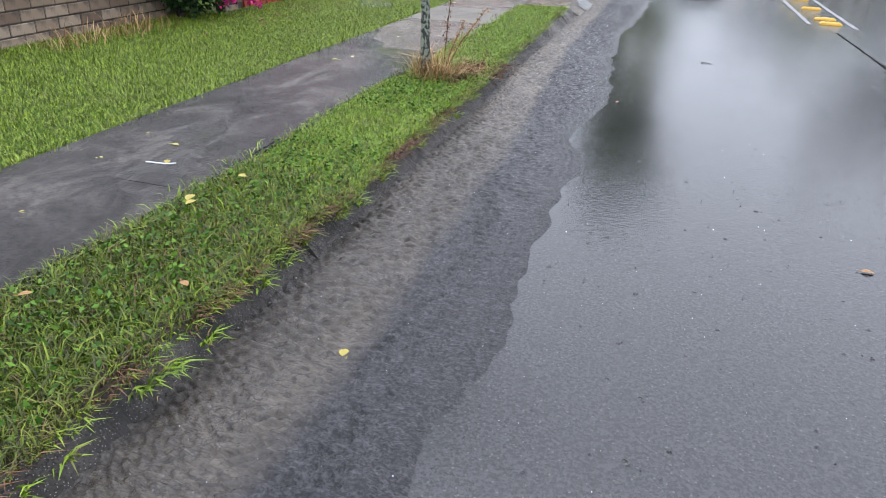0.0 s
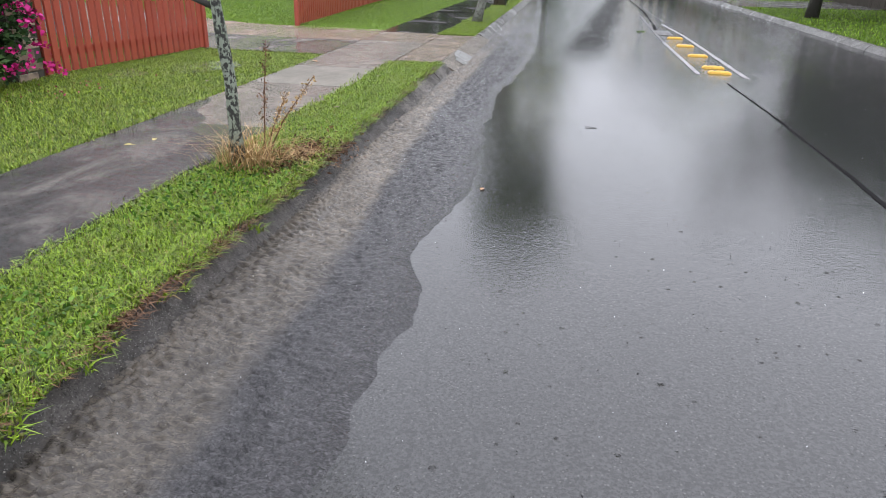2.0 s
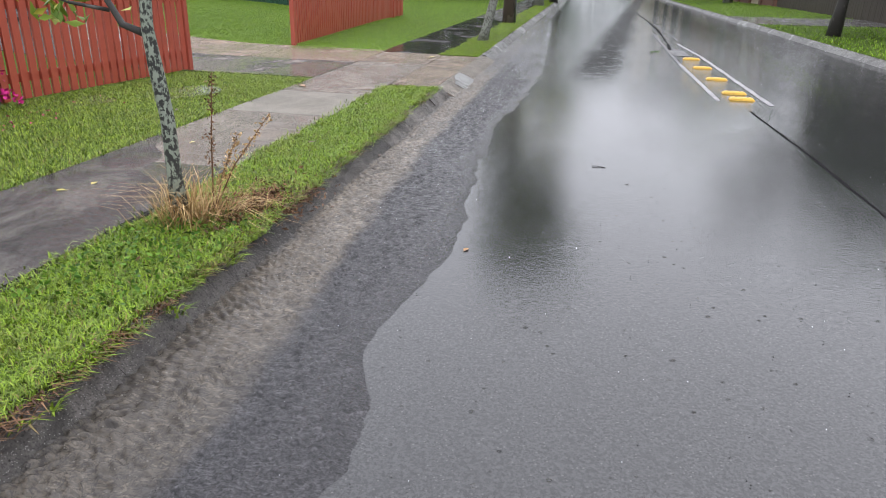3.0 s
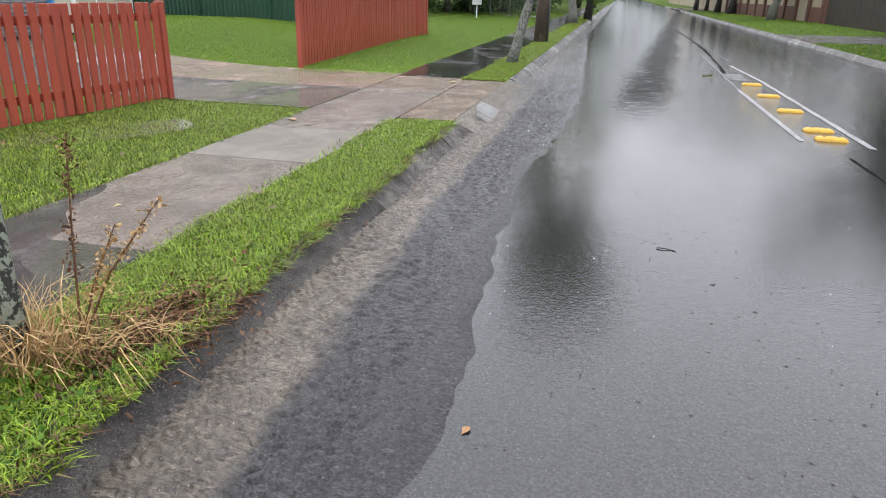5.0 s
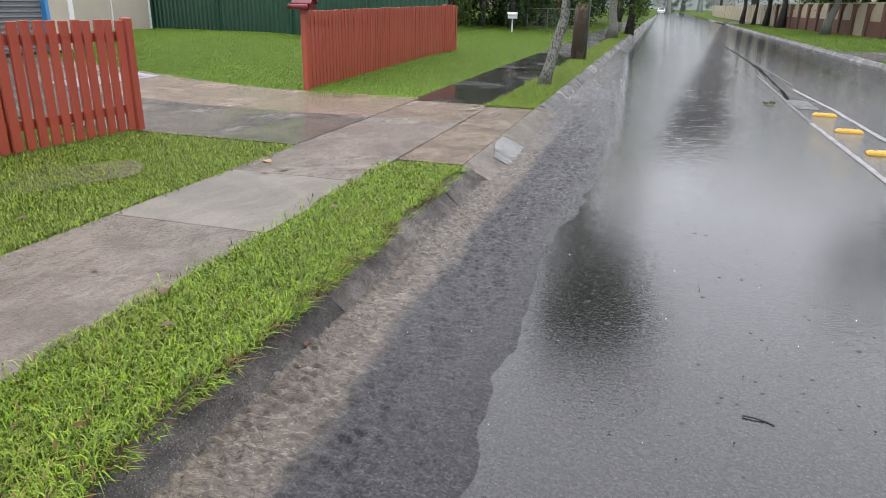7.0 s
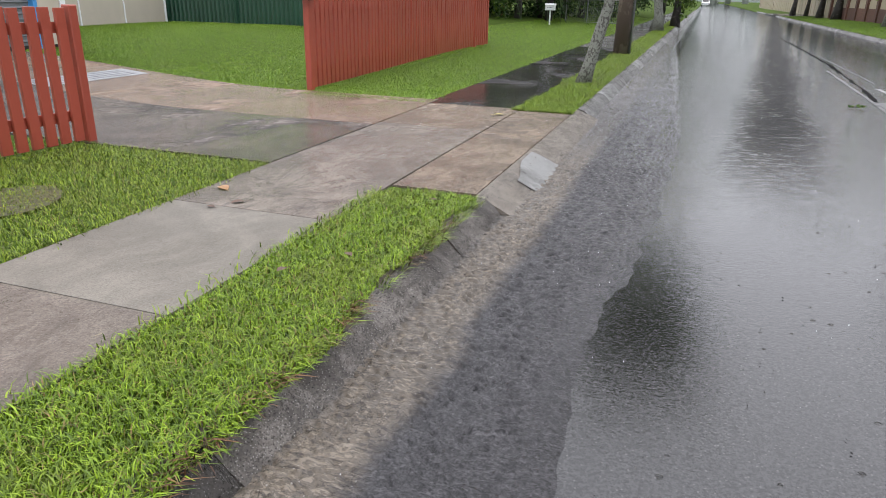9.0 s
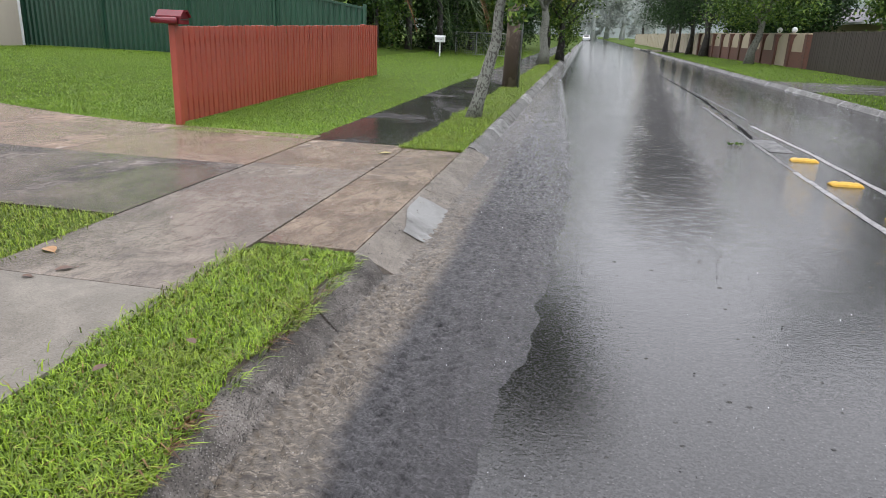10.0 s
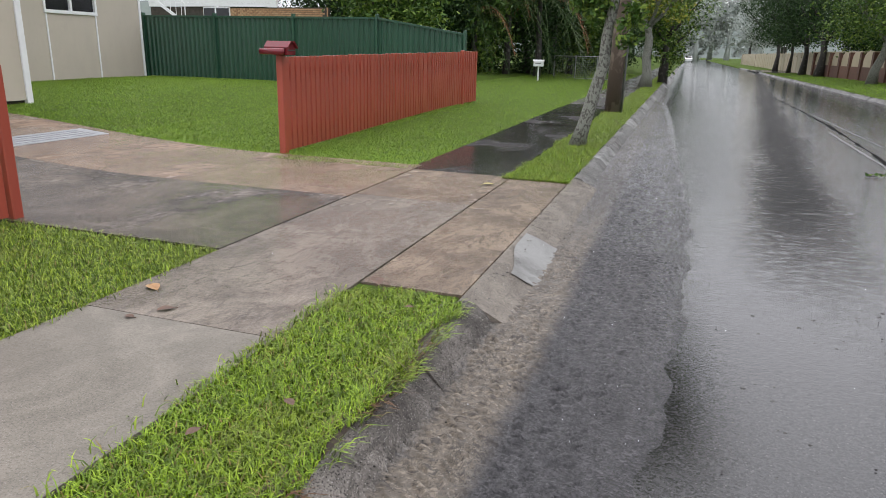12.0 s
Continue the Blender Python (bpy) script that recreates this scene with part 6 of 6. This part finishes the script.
part("stick", Geo().tube([(-0.06, 0, 0), (0.05, 0.02, 0.01)], 0.004, 5), DEBRIS_SHADE, br)
part("leaves", leaves("leaves", rng.normal((0, 0, 0.025), (0.05, 0.03, 0.010), (18, 3)), 0.05, LEAF_MID, rng), LEAF_MID, br)
# dark flecks: grit, and stand-ins for raindrop craters in the film
n = 1500
p = np.stack([rng.uniform(-1.25, 4.5, n), 0.5 + 20 * rng.uniform(0, 1, n) ** 1.4], 1)
p3 = np.column_stack([p, [(road_z(x) if x > XA else gutter_z(x, 0)) + 0.006 for x in p[:, 0]]])
tagged(part("road_grit", leaves("road_grit", p3, 0.009, DEBRIS_SHADE, rng, 0.7, 0), DEBRIS_SHADE), "dark flecks for grit, leaf scraps and drop craters on the wet road", "grit", kind="stuff")

n = 900
p = np.stack([rng.uniform(-3.3, 3.5, n), 0.4 + 21 * rng.uniform(0, 1, n) ** 1.3], 1)
p = p[(p[:, 0] > -1.2) | ((p[:, 1] > 11.5) & (p[:, 1] < 15.3))]
c3 = np.column_stack([p, [(0.012 if x < -1.3 else road_z(max(x, XA)) + 0.012) for x in p[:, 0]]]) + np.column_stack([np.zeros((len(p), 2)), rng.uniform(0, 0.02, len(p))])
r = rng.uniform(0.0007, 0.0019, len(p))[:, None]
star = np.array([(1, 0, 0), (0, 1, 0), (-1, 0, 0), (0, -1, 0), (0, 0, 2.6), (0, 0, -2.6)], float)
v = (c3[:, None, :] + star[None] * r[:, None, :]).reshape(-1, 3)
f = np.concatenate([np.arange(len(p))[:, None] * 6 + np.array([t]) for t in ((0, 1, 4), (1, 2, 4), (2, 3, 4), (3, 0, 4), (1, 0, 5), (2, 1, 5), (3, 2, 5), (0, 3, 5))], 0)
DROP = plain_mat("rain_droplet", (0.75, 0.77, 0.8), 0.08, 0, 0.05)
tagged(part("rain_splash", array_mesh("rain_splash", v, f, DROP), DROP), "tiny droplets splashing off the wet road", "rain splash", kind="stuff")

n = 700
p = np.stack([rng.normal(-1.36, 0.07, n), 0.5 + 14.5 * rng.uniform(0, 1, n) ** 0.7], 1)
c3 = np.column_stack([p, [kerb_face(x) + 0.006 if x < -1.33 else gutter_z(x, 0) + 0.02 for x in p[:, 0]]])
r = rng.uniform(0.002, 0.007, n)[:, None]
v = (c3[:, None, :] + star[None] * np.array([1, 1, 0.3]) * r[:, None, :]).reshape(-1, 3)
f = np.concatenate([np.arange(n)[:, None] * 6 + np.array([t]) for t in ((0, 1, 4), (1, 2, 4), (2, 3, 4), (3, 0, 4), (1, 0, 5), (2, 1, 5), (3, 2, 5), (0, 3, 5))], 0)
PEBBLE = leaf_mat("kerb_pebble", (0.02, 0.018, 0.016), (0.09, 0.08, 0.07), (0.28, 0.26, 0.23), 0.6)
tagged(part("kerb_grit", array_mesh("kerb_grit", v, f, PEBBLE), PEBBLE), "grit and pebbles washed along the kerb", "grit", kind="stuff")

# mud along the kerb edge, under the ragged grass
g, vs = Geo(), []
rows = [(-1.0 + 0.06 * i) for i in range(205)]
for yv in rows:
    for i in range(5):
        edge = -1.425 - 0.013 * max(yv - 4.5, 0) + 0.03 * noise.noise(Vector((0, yv * 3.0, 2))) + 0.015 * noise.noise(Vector((0, yv * 11.0, 5)))
        x = edge - 0.10 + 0.10 * i / 4
        vs.append((x, yv, (kerb_face(x) if x > -1.53 else -0.012) + (0.012 if i < 4 else -0.006) + 0.006 * noise.noise(Vector((x * 20, yv * 20, 1)))))
g.add(vs, [(j * 5 + i, j * 5 + i + 1, (j + 1) * 5 + i + 1, (j + 1) * 5 + i) for j in range(len(rows) - 1) for i in range(4)])
tagged(part("kerb_mud", g, MUD, smooth=True), "strip of dark wet mud and roots on the kerb top", "mud", kind="structure")


def path_water(x0, x1, y0, y1, d):
    """A broken sheet of rainwater drifting over the footpath slabs."""
    r = np.random.default_rng(77)
    X, Y = np.meshgrid(np.arange(x0, x1, d), np.arange(y0, y1, d))
    ny, nx = X.shape
    h = np.zeros_like(X)
    for i in range(30):
        lam = r.uniform(0.035, 0.12)
        a = r.normal(0.4, 0.7)
        env = 0.5 + 0.5 * np.sin(X * r.uniform(2, 7) + Y * r.uniform(1, 4) + r.uniform(0, 6.3))
        h += env * lam * 0.0045 * np.sin(2 * np.pi / lam * (X * np.sin(a) + Y * np.cos(a)) + 0.6 * np.sin(3 * X + 2 * Y) + r.uniform(0, 6.3))
    low = 0.5 * np.sin(X * 3.1 + 0.9 * np.sin(Y * 1.1)) + 0.6 * np.sin(Y * 1.3 + 1.5 * np.sin(X * 2.2)) + 0.35 * np.sin(X * 7 + Y * 3.3) + 0.25 * np.sin(Y * 6.1 - X * 5)
    depth = 0.009 * np.clip((low + 1.15 - 0.6 * np.clip(Y - 4.6, 0, 6)) / 1.1, -1, 1)
    Z = depth + h * np.clip(depth / 0.009, 0.0, 1)
    v = np.stack([X, Y, Z], 2).reshape(-1, 3)
    j, i = np.meshgrid(np.arange(ny - 1), np.arange(nx - 1), indexing="ij")
    q = (j * nx + i).ravel()
    return array_mesh("path_water", v, np.stack([q, q + 1, q + nx + 1, q + nx], 1), PATH_FLOOD, True)


m = Mat("shallow_path_water", 0.6)
PATH_FLOOD = m.set(Base_Color=m.ramp(m.noise(2.2, 6, 0.7, (1, 0.6, 1), 0.8), (0.38, (0.012, 0.010, 0.009)), (0.5, (0.032, 0.028, 0.025)), (0.62, (0.085, 0.075, 0.066))), Specular_IOR_Level=0.05, Coat_Weight=0.7, Coat_IOR=1.34, Coat_Roughness=0.05, Coat_Normal=m.bump(m.noise(48, 4, 0.65, (0.8, 1.2, 1), 1.2), 0.45, 0.02))
tagged(part("path_water", path_water(-3.34, -2.21, -1.0, 9.0, 0.0135), PATH_FLOOD), "broken sheet of rainwater drifting over the footpath", "water", kind="structure")
